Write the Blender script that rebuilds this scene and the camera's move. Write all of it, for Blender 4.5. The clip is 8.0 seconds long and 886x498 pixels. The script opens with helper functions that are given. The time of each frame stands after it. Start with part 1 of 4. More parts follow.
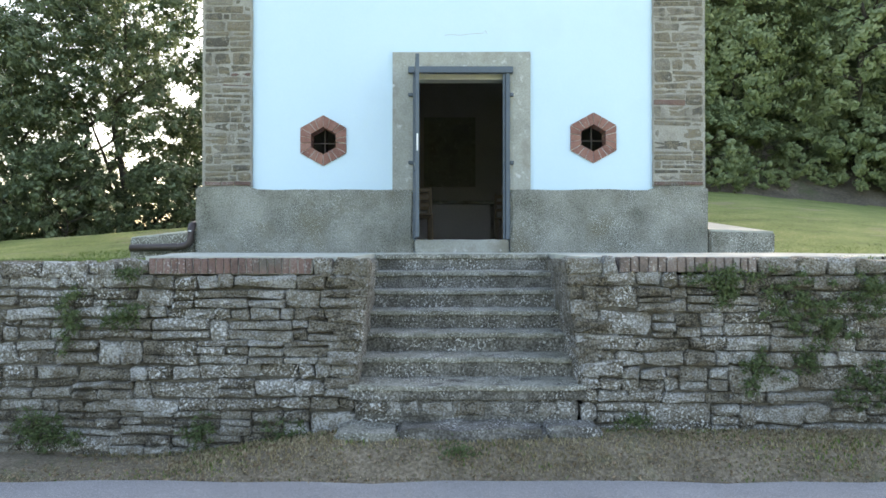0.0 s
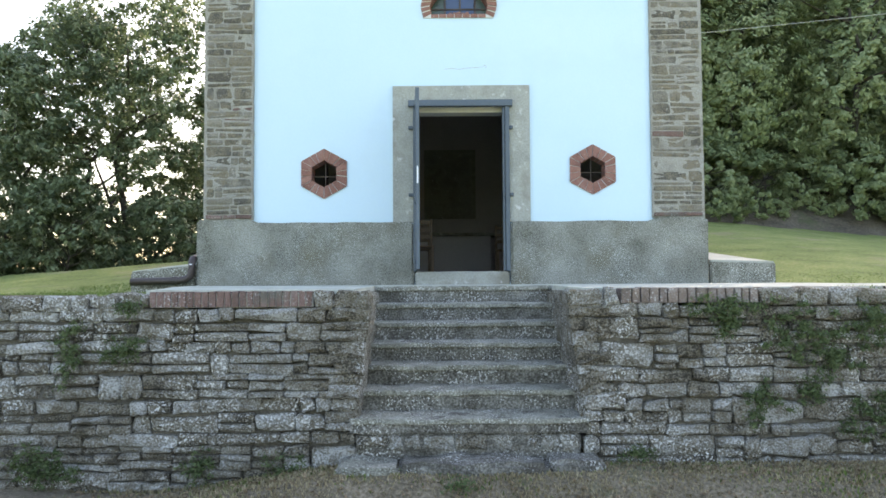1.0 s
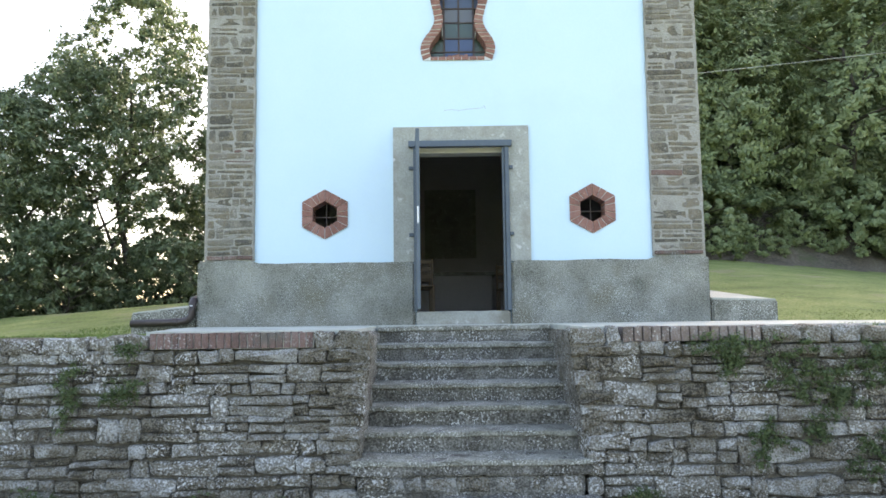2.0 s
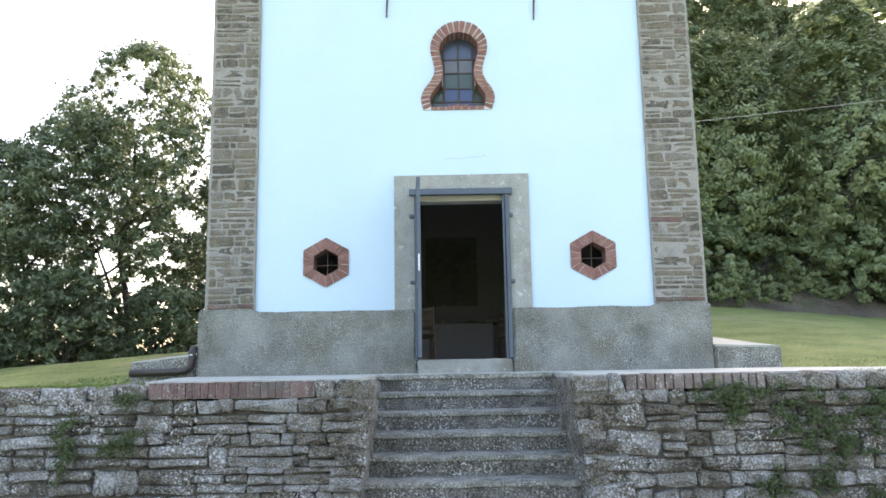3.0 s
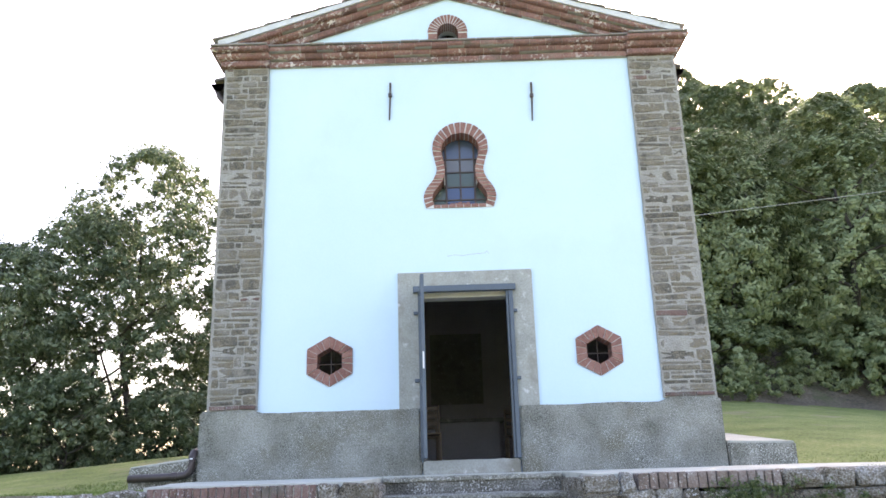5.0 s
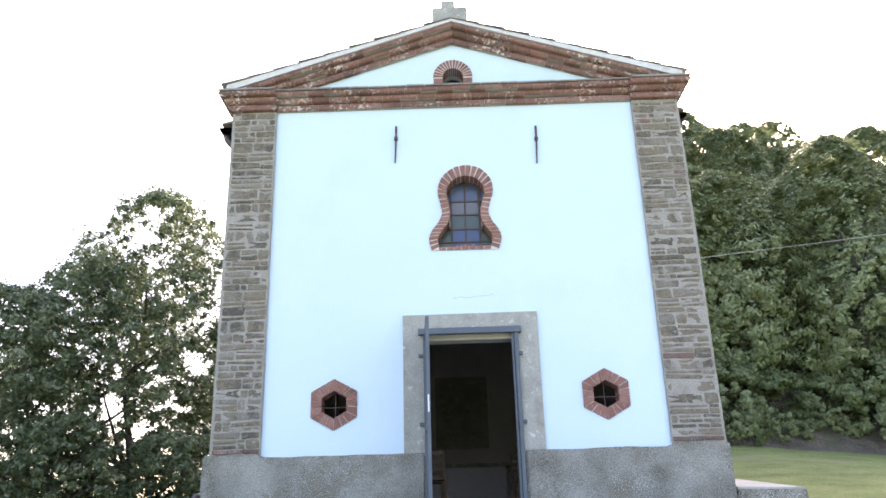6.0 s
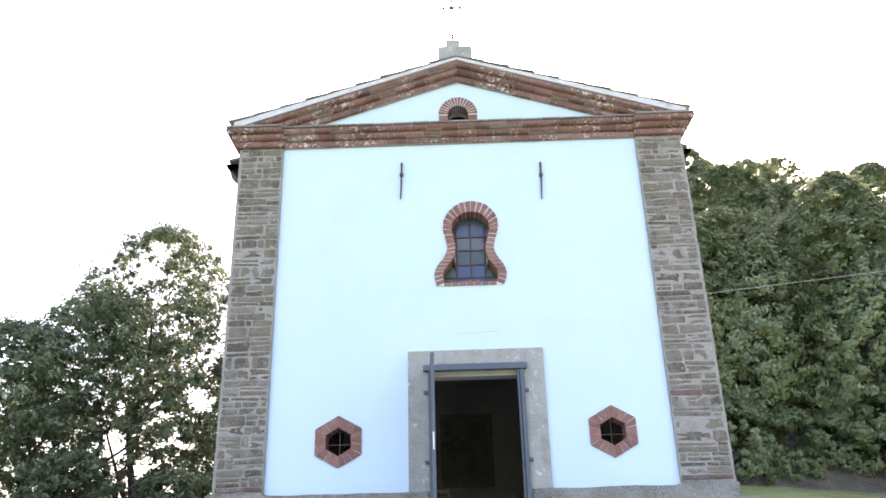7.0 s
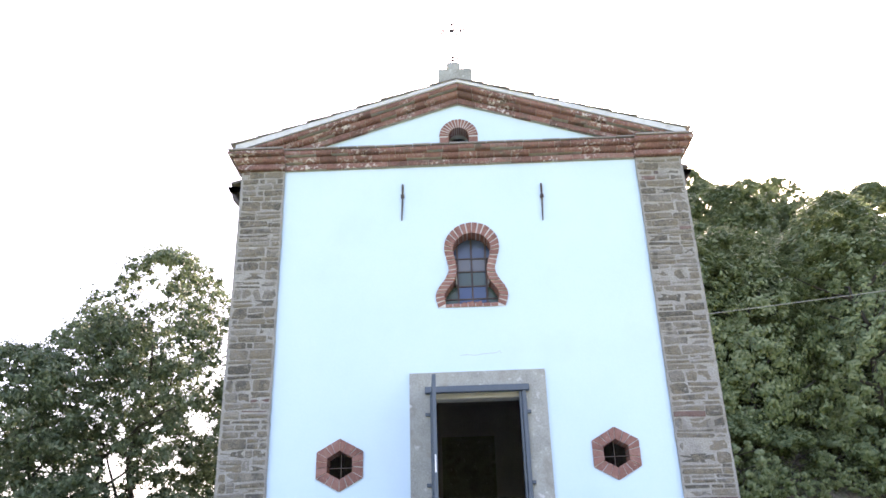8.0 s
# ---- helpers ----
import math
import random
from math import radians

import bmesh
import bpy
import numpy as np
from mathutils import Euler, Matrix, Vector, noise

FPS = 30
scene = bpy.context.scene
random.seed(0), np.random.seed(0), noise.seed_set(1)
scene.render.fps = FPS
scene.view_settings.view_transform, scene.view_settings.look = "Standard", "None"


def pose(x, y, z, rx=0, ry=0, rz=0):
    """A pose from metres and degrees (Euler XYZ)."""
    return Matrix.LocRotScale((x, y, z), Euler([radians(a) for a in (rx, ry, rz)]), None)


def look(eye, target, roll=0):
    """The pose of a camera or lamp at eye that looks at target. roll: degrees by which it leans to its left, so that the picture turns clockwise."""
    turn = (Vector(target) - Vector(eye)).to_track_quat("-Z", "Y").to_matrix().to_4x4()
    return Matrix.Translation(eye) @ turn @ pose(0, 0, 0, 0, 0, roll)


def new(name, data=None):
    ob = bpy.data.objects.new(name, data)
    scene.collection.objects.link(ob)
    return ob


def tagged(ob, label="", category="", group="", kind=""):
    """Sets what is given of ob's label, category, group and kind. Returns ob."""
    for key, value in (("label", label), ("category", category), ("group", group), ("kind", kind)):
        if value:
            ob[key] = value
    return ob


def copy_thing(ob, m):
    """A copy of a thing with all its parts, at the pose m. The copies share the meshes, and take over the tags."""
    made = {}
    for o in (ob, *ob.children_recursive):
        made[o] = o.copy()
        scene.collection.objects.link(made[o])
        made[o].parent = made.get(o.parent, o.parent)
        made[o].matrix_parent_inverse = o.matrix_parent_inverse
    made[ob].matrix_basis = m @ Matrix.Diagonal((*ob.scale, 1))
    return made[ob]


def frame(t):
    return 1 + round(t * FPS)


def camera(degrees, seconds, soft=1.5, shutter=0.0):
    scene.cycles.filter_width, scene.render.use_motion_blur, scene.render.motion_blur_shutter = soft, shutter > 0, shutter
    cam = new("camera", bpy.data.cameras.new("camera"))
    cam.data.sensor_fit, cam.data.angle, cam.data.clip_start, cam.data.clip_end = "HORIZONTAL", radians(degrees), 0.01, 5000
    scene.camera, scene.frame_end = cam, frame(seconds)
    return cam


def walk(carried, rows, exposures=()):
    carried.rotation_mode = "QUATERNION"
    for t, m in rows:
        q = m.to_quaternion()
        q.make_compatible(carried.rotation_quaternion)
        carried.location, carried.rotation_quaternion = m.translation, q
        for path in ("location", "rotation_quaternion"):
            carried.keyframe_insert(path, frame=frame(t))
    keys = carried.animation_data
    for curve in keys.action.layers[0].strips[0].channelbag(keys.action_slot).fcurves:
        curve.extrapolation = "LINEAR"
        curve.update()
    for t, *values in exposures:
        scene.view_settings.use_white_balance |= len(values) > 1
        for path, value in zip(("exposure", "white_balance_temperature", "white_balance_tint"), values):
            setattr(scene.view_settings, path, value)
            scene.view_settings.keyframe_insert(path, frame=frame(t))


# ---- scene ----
cam = camera(59.4, 8.0, soft=1.6)
# the camera stands still by the road and tilts up: seconds, turn about x, y, z
EYE = (0.0, -10.0, 0.0)
ROWS = [
    (0.0, 90.37, 0.00, 0.00),
    (0.5, 91.43, 0.13, 0.04),
    (1.0, 92.73, 0.35, 0.06),
    (1.5, 94.09, 0.58, 0.10),
    (3.0, 99.16, 0.97, 0.25),
    (3.5, 100.97, 1.17, 0.33),
    (4.0, 102.91, 1.39, 0.41),
    (4.5, 104.63, 1.64, 0.52),
    (6.0, 109.41, 1.56, 1.07),
    (6.5, 110.77, 1.44, 1.26),
    (7.0, 112.05, 1.42, 1.43),
    (7.5, 112.98, 1.54, 1.55),
    (8.0, 113.63, 1.61, 1.61),
]
EXPOSURES = [(0.0, 2.34, 7450, 13), (3.5, 2.43, 7180, 21), (6.0, 2.45, 7100, 28), (8.0, 2.45, 7020, 31)]
walk(cam, [(t, pose(*EYE, a, b, c)) for t, a, b, c in ROWS], EXPOSURES)

# ---- light ----
SUN_EL, SUN_AZ = 30.5, 21.5      # degrees up, and to the right of straight ahead
world = bpy.data.worlds.new("sky")
scene.world = world
world.use_nodes = True
sky = world.node_tree.nodes.new("ShaderNodeTexSky")
sky.sky_type, sky.sun_disc = "NISHITA", False
sky.sun_elevation, sky.sun_rotation = radians(SUN_EL), radians(SUN_AZ)
sky.dust_density, sky.air_density = 3.0, 1.0
back = world.node_tree.nodes["Background"]
back.inputs["Strength"].default_value = 0.15
world.node_tree.links.new(sky.outputs["Color"], back.inputs["Color"])
sun = new("sun", bpy.data.lights.new("sun", "SUN"))
sun.data.energy, sun.data.angle, sun.data.color = 3.5, radians(0.6), (1.0, 0.93, 0.82)
sd = Vector((math.sin(radians(SUN_AZ)) * math.cos(radians(SUN_EL)), math.cos(radians(SUN_AZ)) * math.cos(radians(SUN_EL)), math.sin(radians(SUN_EL))))
sun.matrix_world = look(sd * 60, (0, 0, 0))


# ---- materials ----
def material(name, stops, scale=3.0, fine=40.0, mix=0.5, rough=0.85, bump=0.25, depth=0.01, metal=0.0, rnd=0.0,
             island=0.0, spots=None, spot_scale=25.0, spot_cut=0.62, stains=None, stain_scale=1.2, stain_cut=0.55, leaf=0.0, spot_soft=0.12, contrast=2.0, cluster=0.0, cluster_cut=0.48):
    m = bpy.data.materials.new(name)
    m.use_nodes = True
    nt = m.node_tree
    N, L = nt.nodes, nt.links
    bsdf, out = N["Principled BSDF"], N["Material Output"]
    geo = N.new("ShaderNodeNewGeometry")

    def noise_tex(s, detail=4.0):
        n = N.new("ShaderNodeTexNoise")
        n.inputs["Scale"].default_value, n.inputs["Detail"].default_value = s, detail
        n.inputs["Roughness"].default_value = 0.6
        L.new(geo.outputs["Position"], n.inputs["Vector"])
        return n.outputs["Fac"]

    def mth(op, a, b):
        n = N.new("ShaderNodeMath")
        n.operation = op
        for i, v in ((0, a), (1, b)):
            if isinstance(v, (int, float)):
                n.inputs[i].default_value = v
            else:
                L.new(v, n.inputs[i])
        return n.outputs[0]

    n1, n2 = noise_tex(scale), noise_tex(fine)
    fac = mth("ADD", mth("MULTIPLY", n1, 1 - mix), mth("MULTIPLY", n2, mix))
    fac = mth("ADD", mth("MULTIPLY", mth("SUBTRACT", fac, 0.5), contrast), 0.5)
    if rnd:
        info = N.new("ShaderNodeObjectInfo")
        fac = mth("ADD", fac, mth("MULTIPLY", mth("SUBTRACT", info.outputs["Random"], 0.5), rnd * 2))
    if island:
        fac = mth("ADD", fac, mth("MULTIPLY", mth("SUBTRACT", geo.outputs["Random Per Island"], 0.5), island * 2))
    ramp = N.new("ShaderNodeValToRGB")
    els = ramp.color_ramp.elements
    while len(els) < len(stops):
        els.new(0.5)
    for i, c in enumerate(stops):
        els[i].position = i / max(1, len(stops) - 1)
        els[i].color = (*c, 1)
    L.new(fac, ramp.inputs["Fac"])
    col = ramp.outputs["Color"]

    def above(value, cut, soft):
        r = N.new("ShaderNodeMapRange")
        r.inputs["From Min"].default_value, r.inputs["From Max"].default_value = cut, cut + soft
        L.new(value, r.inputs["Value"])
        return r.outputs[0]

    def overlay(col, fac_noise, cut, soft, colour, patches=None):
        cover = above(fac_noise, cut, soft)
        if patches is not None:
            cover = mth("MULTIPLY", cover, patches)
        mx = N.new("ShaderNodeMix")
        mx.data_type = "RGBA"
        L.new(cover, mx.inputs["Factor"])
        L.new(col, mx.inputs["A"])
        mx.inputs["B"].default_value = (*colour, 1)
        return mx.outputs["Result"]

    if stains:
        col = overlay(col, noise_tex(stain_scale, 6.0), stain_cut, 0.16, stains)
    if spots:
        col = overlay(col, noise_tex(spot_scale, 6.0), spot_cut, spot_soft, spots, above(noise_tex(cluster, 3.0), cluster_cut, 0.14) if cluster else None)
    L.new(col, bsdf.inputs["Base Color"])
    bsdf.inputs["Roughness"].default_value, bsdf.inputs["Metallic"].default_value = rough, metal
    if bump:
        b = N.new("ShaderNodeBump")
        b.inputs["Strength"].default_value, b.inputs["Distance"].default_value = bump, depth
        L.new(mth("ADD", n2, mth("MULTIPLY", n1, 0.6)), b.inputs["Height"])
        L.new(b.outputs["Normal"], bsdf.inputs["Normal"])
    if leaf:
        tr = N.new("ShaderNodeBsdfTranslucent")
        L.new(col, tr.inputs["Color"])
        ms = N.new("ShaderNodeMixShader")
        ms.inputs["Fac"].default_value = leaf
        L.new(bsdf.outputs[0], ms.inputs[1])
        L.new(tr.outputs[0], ms.inputs[2])
        L.new(ms.outputs[0], out.inputs["Surface"])
    return m


PLASTER = material("pale_blue_plaster", [(0.545, 0.712, 0.82), (0.578, 0.742, 0.842), (0.612, 0.763, 0.857)], 0.8, 30, 0.35, 0.9, 0.25, 0.005,
                   stains=(0.558, 0.712, 0.80), stain_scale=0.9)
CEMENT = material("roughcast_cement", [(0.115, 0.115, 0.092), (0.225, 0.226, 0.19), (0.325, 0.327, 0.285), (0.44, 0.44, 0.40)], 2.2, 60, 0.6, 0.95, 1.0, 0.03, contrast=3.6,
                  spots=(0.62, 0.63, 0.60), spot_scale=90, spot_cut=0.55, spot_soft=0.08, cluster=1.5, cluster_cut=0.42, stains=(0.20, 0.19, 0.14), stain_scale=1.6, stain_cut=0.53)
SURROUND = material("cement_surround", [(0.24, 0.245, 0.215), (0.355, 0.362, 0.325), (0.46, 0.467, 0.43)], 2.0, 45, 0.4, 0.9, 0.5, 0.008, contrast=3.2,
                    spots=(0.56, 0.57, 0.55), spot_scale=9, spot_cut=0.60, spot_soft=0.10, stains=(0.22, 0.208, 0.165), stain_scale=2.0, stain_cut=0.53)
PAVING = material("pale_paving", [(0.33, 0.34, 0.285), (0.43, 0.44, 0.378), (0.52, 0.53, 0.46)], 1.8, 40, 0.45, 0.85, 0.4, 0.008, contrast=2.6,
                  stains=(0.28, 0.285, 0.235), stain_scale=2.0)
STONE = material("wall_stone", [(0.055, 0.048, 0.035), (0.125, 0.112, 0.083), (0.225, 0.196, 0.142), (0.225, 0.214, 0.182), (0.325, 0.318, 0.287), (0.47, 0.465, 0.435)], 8, 65, 0.64, 0.92, 1.0, 0.035, rnd=0.30, contrast=4.2,
                 spots=(0.72, 0.72, 0.69), spot_scale=48, spot_cut=0.545, spot_soft=0.04, cluster=1.7, cluster_cut=0.46, stains=(0.115, 0.10, 0.064), stain_scale=2.2, stain_cut=0.57)
MORTAR_DARK = material("wall_core", [(0.055, 0.048, 0.038), (0.115, 0.105, 0.084), (0.21, 0.198, 0.168)], 3, 40, 0.5, 0.95, 0.8, 0.02, contrast=3.0)
SANDSTONE = material("pilaster_stone", [(0.10, 0.092, 0.074), (0.17, 0.155, 0.122), (0.255, 0.215, 0.147), (0.205, 0.196, 0.17), (0.30, 0.275, 0.22)], 7, 60, 0.55, 0.9, 1.0, 0.025, rnd=0.40, contrast=3.2,
                     stains=(0.115, 0.108, 0.092), stain_scale=6, stain_cut=0.54, spots=(0.42, 0.40, 0.355), spot_scale=16, spot_cut=0.59)
LIME = material("lime_mortar", [(0.27, 0.258, 0.222), (0.37, 0.355, 0.313), (0.49, 0.475, 0.43)], 6, 60, 0.55, 0.95, 1.0, 0.025, contrast=3.0, stains=(0.24, 0.225, 0.188), stain_scale=3.0, stain_cut=0.55)
BRICK = material("brick", [(0.15, 0.078, 0.063), (0.235, 0.112, 0.088), (0.29, 0.15, 0.12), (0.33, 0.20, 0.165)], 9, 60, 0.5, 0.9, 0.7, 0.01, rnd=0.2, contrast=2.6,
                 spots=(0.46, 0.41, 0.38), spot_scale=30, spot_cut=0.62)
OLDBRICK = material("weathered_brick", [(0.125, 0.075, 0.062), (0.205, 0.108, 0.088), (0.27, 0.145, 0.12), (0.31, 0.20, 0.17)], 4, 40, 0.5, 0.92, 0.9, 0.015, rnd=0.30, contrast=2.8,
                    spots=(0.62, 0.57, 0.53), spot_scale=20, spot_cut=0.535, spot_soft=0.04, cluster=1.9, cluster_cut=0.46, stains=(0.12, 0.10, 0.075), stain_scale=4.0, stain_cut=0.55)
DULLBRICK = material("dull_red_brick", [(0.10, 0.07, 0.06), (0.16, 0.10, 0.084), (0.205, 0.13, 0.11), (0.26, 0.20, 0.178)], 5, 60, 0.5, 0.95, 0.9, 0.014, rnd=0.28, contrast=3.0,
                     spots=(0.46, 0.44, 0.42), spot_scale=50, spot_cut=0.55, cluster=3.0, cluster_cut=0.44, stains=(0.13, 0.115, 0.095), stain_scale=4, stain_cut=0.53)
GREYBRICK = material("lichened_brick", [(0.12, 0.098, 0.082), (0.20, 0.155, 0.13), (0.28, 0.255, 0.232)], 6, 50, 0.5, 0.95, 0.9, 0.012, rnd=0.36, contrast=2.8,
                     spots=(0.48, 0.48, 0.455), spot_scale=45, spot_cut=0.55, cluster=3.0, cluster_cut=0.44)
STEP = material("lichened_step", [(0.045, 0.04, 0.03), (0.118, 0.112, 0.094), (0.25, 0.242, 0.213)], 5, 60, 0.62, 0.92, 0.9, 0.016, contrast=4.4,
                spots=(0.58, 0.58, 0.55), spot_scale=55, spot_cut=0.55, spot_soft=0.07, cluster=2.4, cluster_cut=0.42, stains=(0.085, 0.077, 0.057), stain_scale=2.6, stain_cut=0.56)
TREAD = material("pale_tread", [(0.10, 0.098, 0.075), (0.225, 0.222, 0.182), (0.36, 0.355, 0.305)], 5, 60, 0.62, 0.92, 0.9, 0.014, contrast=4.4,
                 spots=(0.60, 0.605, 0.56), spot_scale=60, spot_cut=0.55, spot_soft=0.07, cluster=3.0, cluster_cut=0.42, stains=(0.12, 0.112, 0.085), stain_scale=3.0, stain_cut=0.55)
IRON = material("blue_grey_painted_steel", [(0.06, 0.08, 0.10), (0.085, 0.11, 0.135), (0.11, 0.135, 0.16)], 4, 40, 0.4, 0.5, 0.1, 0.002, metal=0.2)
DARKIRON = material("rusty_iron", [(0.05, 0.04, 0.04), (0.09, 0.07, 0.065), (0.13, 0.10, 0.09)], 8, 60, 0.5, 0.7, 0.3, 0.003, metal=0.4)
COPPER = material("brown_gutter_metal", [(0.04, 0.032, 0.03), (0.07, 0.055, 0.05), (0.10, 0.085, 0.08)], 4, 50, 0.4, 0.45, 0.1, 0.002, metal=0.5)
ROOF = material("roof_slab", [(0.15, 0.135, 0.12), (0.25, 0.23, 0.21), (0.36, 0.34, 0.315)], 5, 50, 0.5, 0.9, 0.6, 0.01, rnd=0.3)
VERGE = material("verge_mortar", [(0.50, 0.51, 0.50), (0.60, 0.61, 0.60), (0.68, 0.69, 0.68)], 4, 40, 0.4, 0.9, 0.3, 0.006, stains=(0.42, 0.42, 0.41), stain_scale=4, stain_cut=0.58)
GRASS = material("grass", [(0.08, 0.10, 0.026), (0.145, 0.19, 0.044), (0.205, 0.252, 0.064), (0.30, 0.295, 0.13)], 1.1, 24, 0.62, 0.95, 1.0, 0.04, contrast=3.8,
                 stains=(0.26, 0.228, 0.13), stain_scale=0.8, stain_cut=0.56)
BLADE = material("grass_blade", [(0.07, 0.10, 0.02), (0.13, 0.19, 0.04), (0.20, 0.26, 0.07)], 1.0, 20, 0.3, 0.8, 0.0, island=0.35, leaf=0.35)
STRAW = material("dry_grass_blade", [(0.20, 0.16, 0.09), (0.31, 0.26, 0.15), (0.42, 0.36, 0.23)], 1.0, 20, 0.3, 0.85, 0.0, island=0.35, leaf=0.25)
SOIL = material("verge_soil", [(0.07, 0.058, 0.036), (0.16, 0.132, 0.09), (0.28, 0.235, 0.17)], 3.0, 40, 0.65, 0.95, 0.9, 0.02, contrast=3.4, stains=(0.10, 0.11, 0.05), stain_scale=2.2, stain_cut=0.54)
EARTH = material("bank_earth", [(0.065, 0.055, 0.038), (0.13, 0.108, 0.076), (0.205, 0.175, 0.13)], 1.3, 14, 0.55, 0.95, 1.0, 0.08, contrast=3.4, stains=(0.08, 0.10, 0.04), stain_scale=0.9, stain_cut=0.51)
ASPHALT = material("worn_asphalt", [(0.15, 0.15, 0.148), (0.23, 0.23, 0.228), (0.33, 0.33, 0.328)], 1.4, 90, 0.7, 0.85, 0.7, 0.008, contrast=3.0, spots=(0.50, 0.50, 0.495), spot_scale=110, spot_cut=0.57)
BARK = material("bark", [(0.035, 0.03, 0.022), (0.07, 0.06, 0.045), (0.12, 0.105, 0.08)], 6, 40, 0.5, 0.95, 0.8, 0.02)
LEAF = material("leaf", [(0.075, 0.105, 0.05), (0.12, 0.162, 0.078), (0.17, 0.218, 0.108), (0.24, 0.285, 0.16)], 0.5, 6, 0.3, 0.5, 0.0, island=0.45, leaf=0.30)
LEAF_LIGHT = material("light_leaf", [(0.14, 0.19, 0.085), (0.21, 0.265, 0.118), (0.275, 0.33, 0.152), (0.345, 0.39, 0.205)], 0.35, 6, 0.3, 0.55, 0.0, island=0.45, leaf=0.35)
WEED = material("weed_leaf", [(0.07, 0.105, 0.04), (0.11, 0.155, 0.06), (0.165, 0.21, 0.09)], 2.0, 20, 0.3, 0.7, 0.0, island=0.45, leaf=0.4)
LITTER = material("dry_leaf", [(0.10, 0.065, 0.035), (0.20, 0.14, 0.08), (0.33, 0.25, 0.16)], 3.0, 30, 0.4, 0.9, 0.0, island=0.45)
INSIDE = material("interior_plaster", [(0.52, 0.505, 0.52), (0.60, 0.585, 0.60), (0.67, 0.655, 0.67)], 1.0, 20, 0.4, 0.9, 0.1, 0.004)
WOOD = material("chair_wood", [(0.10, 0.068, 0.043), (0.17, 0.115, 0.07), (0.24, 0.165, 0.105)], 5, 40, 0.5, 0.6, 0.2, 0.003)
TILEFLOOR = material("floor_cement", [(0.20, 0.19, 0.185), (0.27, 0.26, 0.25), (0.34, 0.33, 0.32)], 2, 30, 0.4, 0.6, 0.1, 0.003)
LINTEL = material("cream_wood", [(0.42, 0.40, 0.34), (0.52, 0.50, 0.43), (0.60, 0.58, 0.52)], 4, 40, 0.4, 0.7, 0.2, 0.004)
WHITE = material("white_paint", [(0.72, 0.73, 0.73), (0.78, 0.79, 0.79), (0.82, 0.83, 0.83)], 3, 40, 0.4, 0.5, 0.05, 0.002)


def glass(name, colour):
    m = bpy.data.materials.new(name)
    m.use_nodes = True
    b = m.node_tree.nodes["Principled BSDF"]
    b.inputs["Base Color"].default_value = (*colour, 1)
    b.inputs["Roughness"].default_value = 0.25
    b.inputs["IOR"].default_value = 1.5
    b.inputs["Transmission Weight"].default_value = 0.35
    return m


# ---- builders ----
PLACE = {}


def thing(name, x, y, z, label, category, group="", kind=""):
    ob = new(name)
    ob.empty_display_size = 0.2
    ob.location = (x, y, z)
    PLACE[ob] = Matrix.Translation((x, y, z))
    return tagged(ob, label, category, group, kind)


def attach(ob, parent, m=None):
    m = m or Matrix.Identity(4)
    if parent:
        ob.parent = parent
        ob.matrix_parent_inverse = PLACE[parent].inverted()
    ob.matrix_basis = m
    PLACE[ob] = m
    return ob


def mesh_of(bm, name, mat, smooth=False):
    me = bpy.data.meshes.new(name)
    bm.to_mesh(me)
    bm.free()
    me.materials.append(mat)
    if smooth:
        me.polygons.foreach_set("use_smooth", [True] * len(me.polygons))
    return me


def part(name, bm, mat, parent=None, label="", smooth=False):
    ob = attach(new(name, mesh_of(bm, name, mat, smooth)), parent)
    return tagged(ob, label)


def raw(name, verts, faces, mat, parent=None, label=""):
    me = bpy.data.meshes.new(name)
    me.from_pydata([tuple(map(float, v)) for v in verts], [], faces)
    me.materials.append(mat)
    me.update()
    return tagged(attach(new(name, me), parent), label)


def box(x0, x1, y0, y1, z0, z1, bevel=0.0, bm=None, rough=0.0, seg=1):
    bm2 = bmesh.new()
    bmesh.ops.create_cube(bm2, size=1.0)
    for v in bm2.verts:
        v.co = Vector((x0 + (v.co.x + 0.5) * (x1 - x0), y0 + (v.co.y + 0.5) * (y1 - y0), z0 + (v.co.z + 0.5) * (z1 - z0)))
    if bevel:
        bmesh.ops.bevel(bm2, geom=list(bm2.edges), offset=bevel, segments=seg, affect="EDGES", clamp_overlap=True)
    if rough:
        for v in bm2.verts:
            v.co += Vector(noise.noise_vector(v.co * 4.0)) * rough
    if bm is None:
        return bm2
    me = bpy.data.meshes.new("tmp")
    bm2.to_mesh(me)
    bm2.free()
    bm.from_mesh(me)
    bpy.data.meshes.remove(me)
    return bm


def rough_block(x0, x1, y0, y1, z0, z1, cell=0.1, amp=0.01, freq=5.0, bevel=0.015):
    """A worn block: a bevelled box, cut into cells and pushed about by noise."""
    bm = box(x0, x1, y0, y1, z0, z1)
    for axis, (a, b) in enumerate(((x0, x1), (y0, y1), (z0, z1))):
        n = max(1, min(80, int((b - a) / cell)))
        for i in range(1, n):
            co, no = Vector((0, 0, 0)), Vector((0, 0, 0))
            co[axis], no[axis] = a + (b - a) * i / n, 1
            bmesh.ops.bisect_plane(bm, geom=list(bm.verts) + list(bm.edges) + list(bm.faces), plane_co=co, plane_no=no)
    if bevel:
        sharp = [e for e in bm.edges if len(e.link_faces) == 2 and e.calc_face_angle(0) > 0.7]
        bmesh.ops.bevel(bm, geom=sharp, offset=bevel, segments=2, affect="EDGES", clamp_overlap=True)
    for v in bm.verts:
        v.co += Vector(noise.noise_vector(v.co * freq)) * amp + Vector(noise.noise_vector(v.co * freq * 3.1)) * amp * 0.4
    return bm


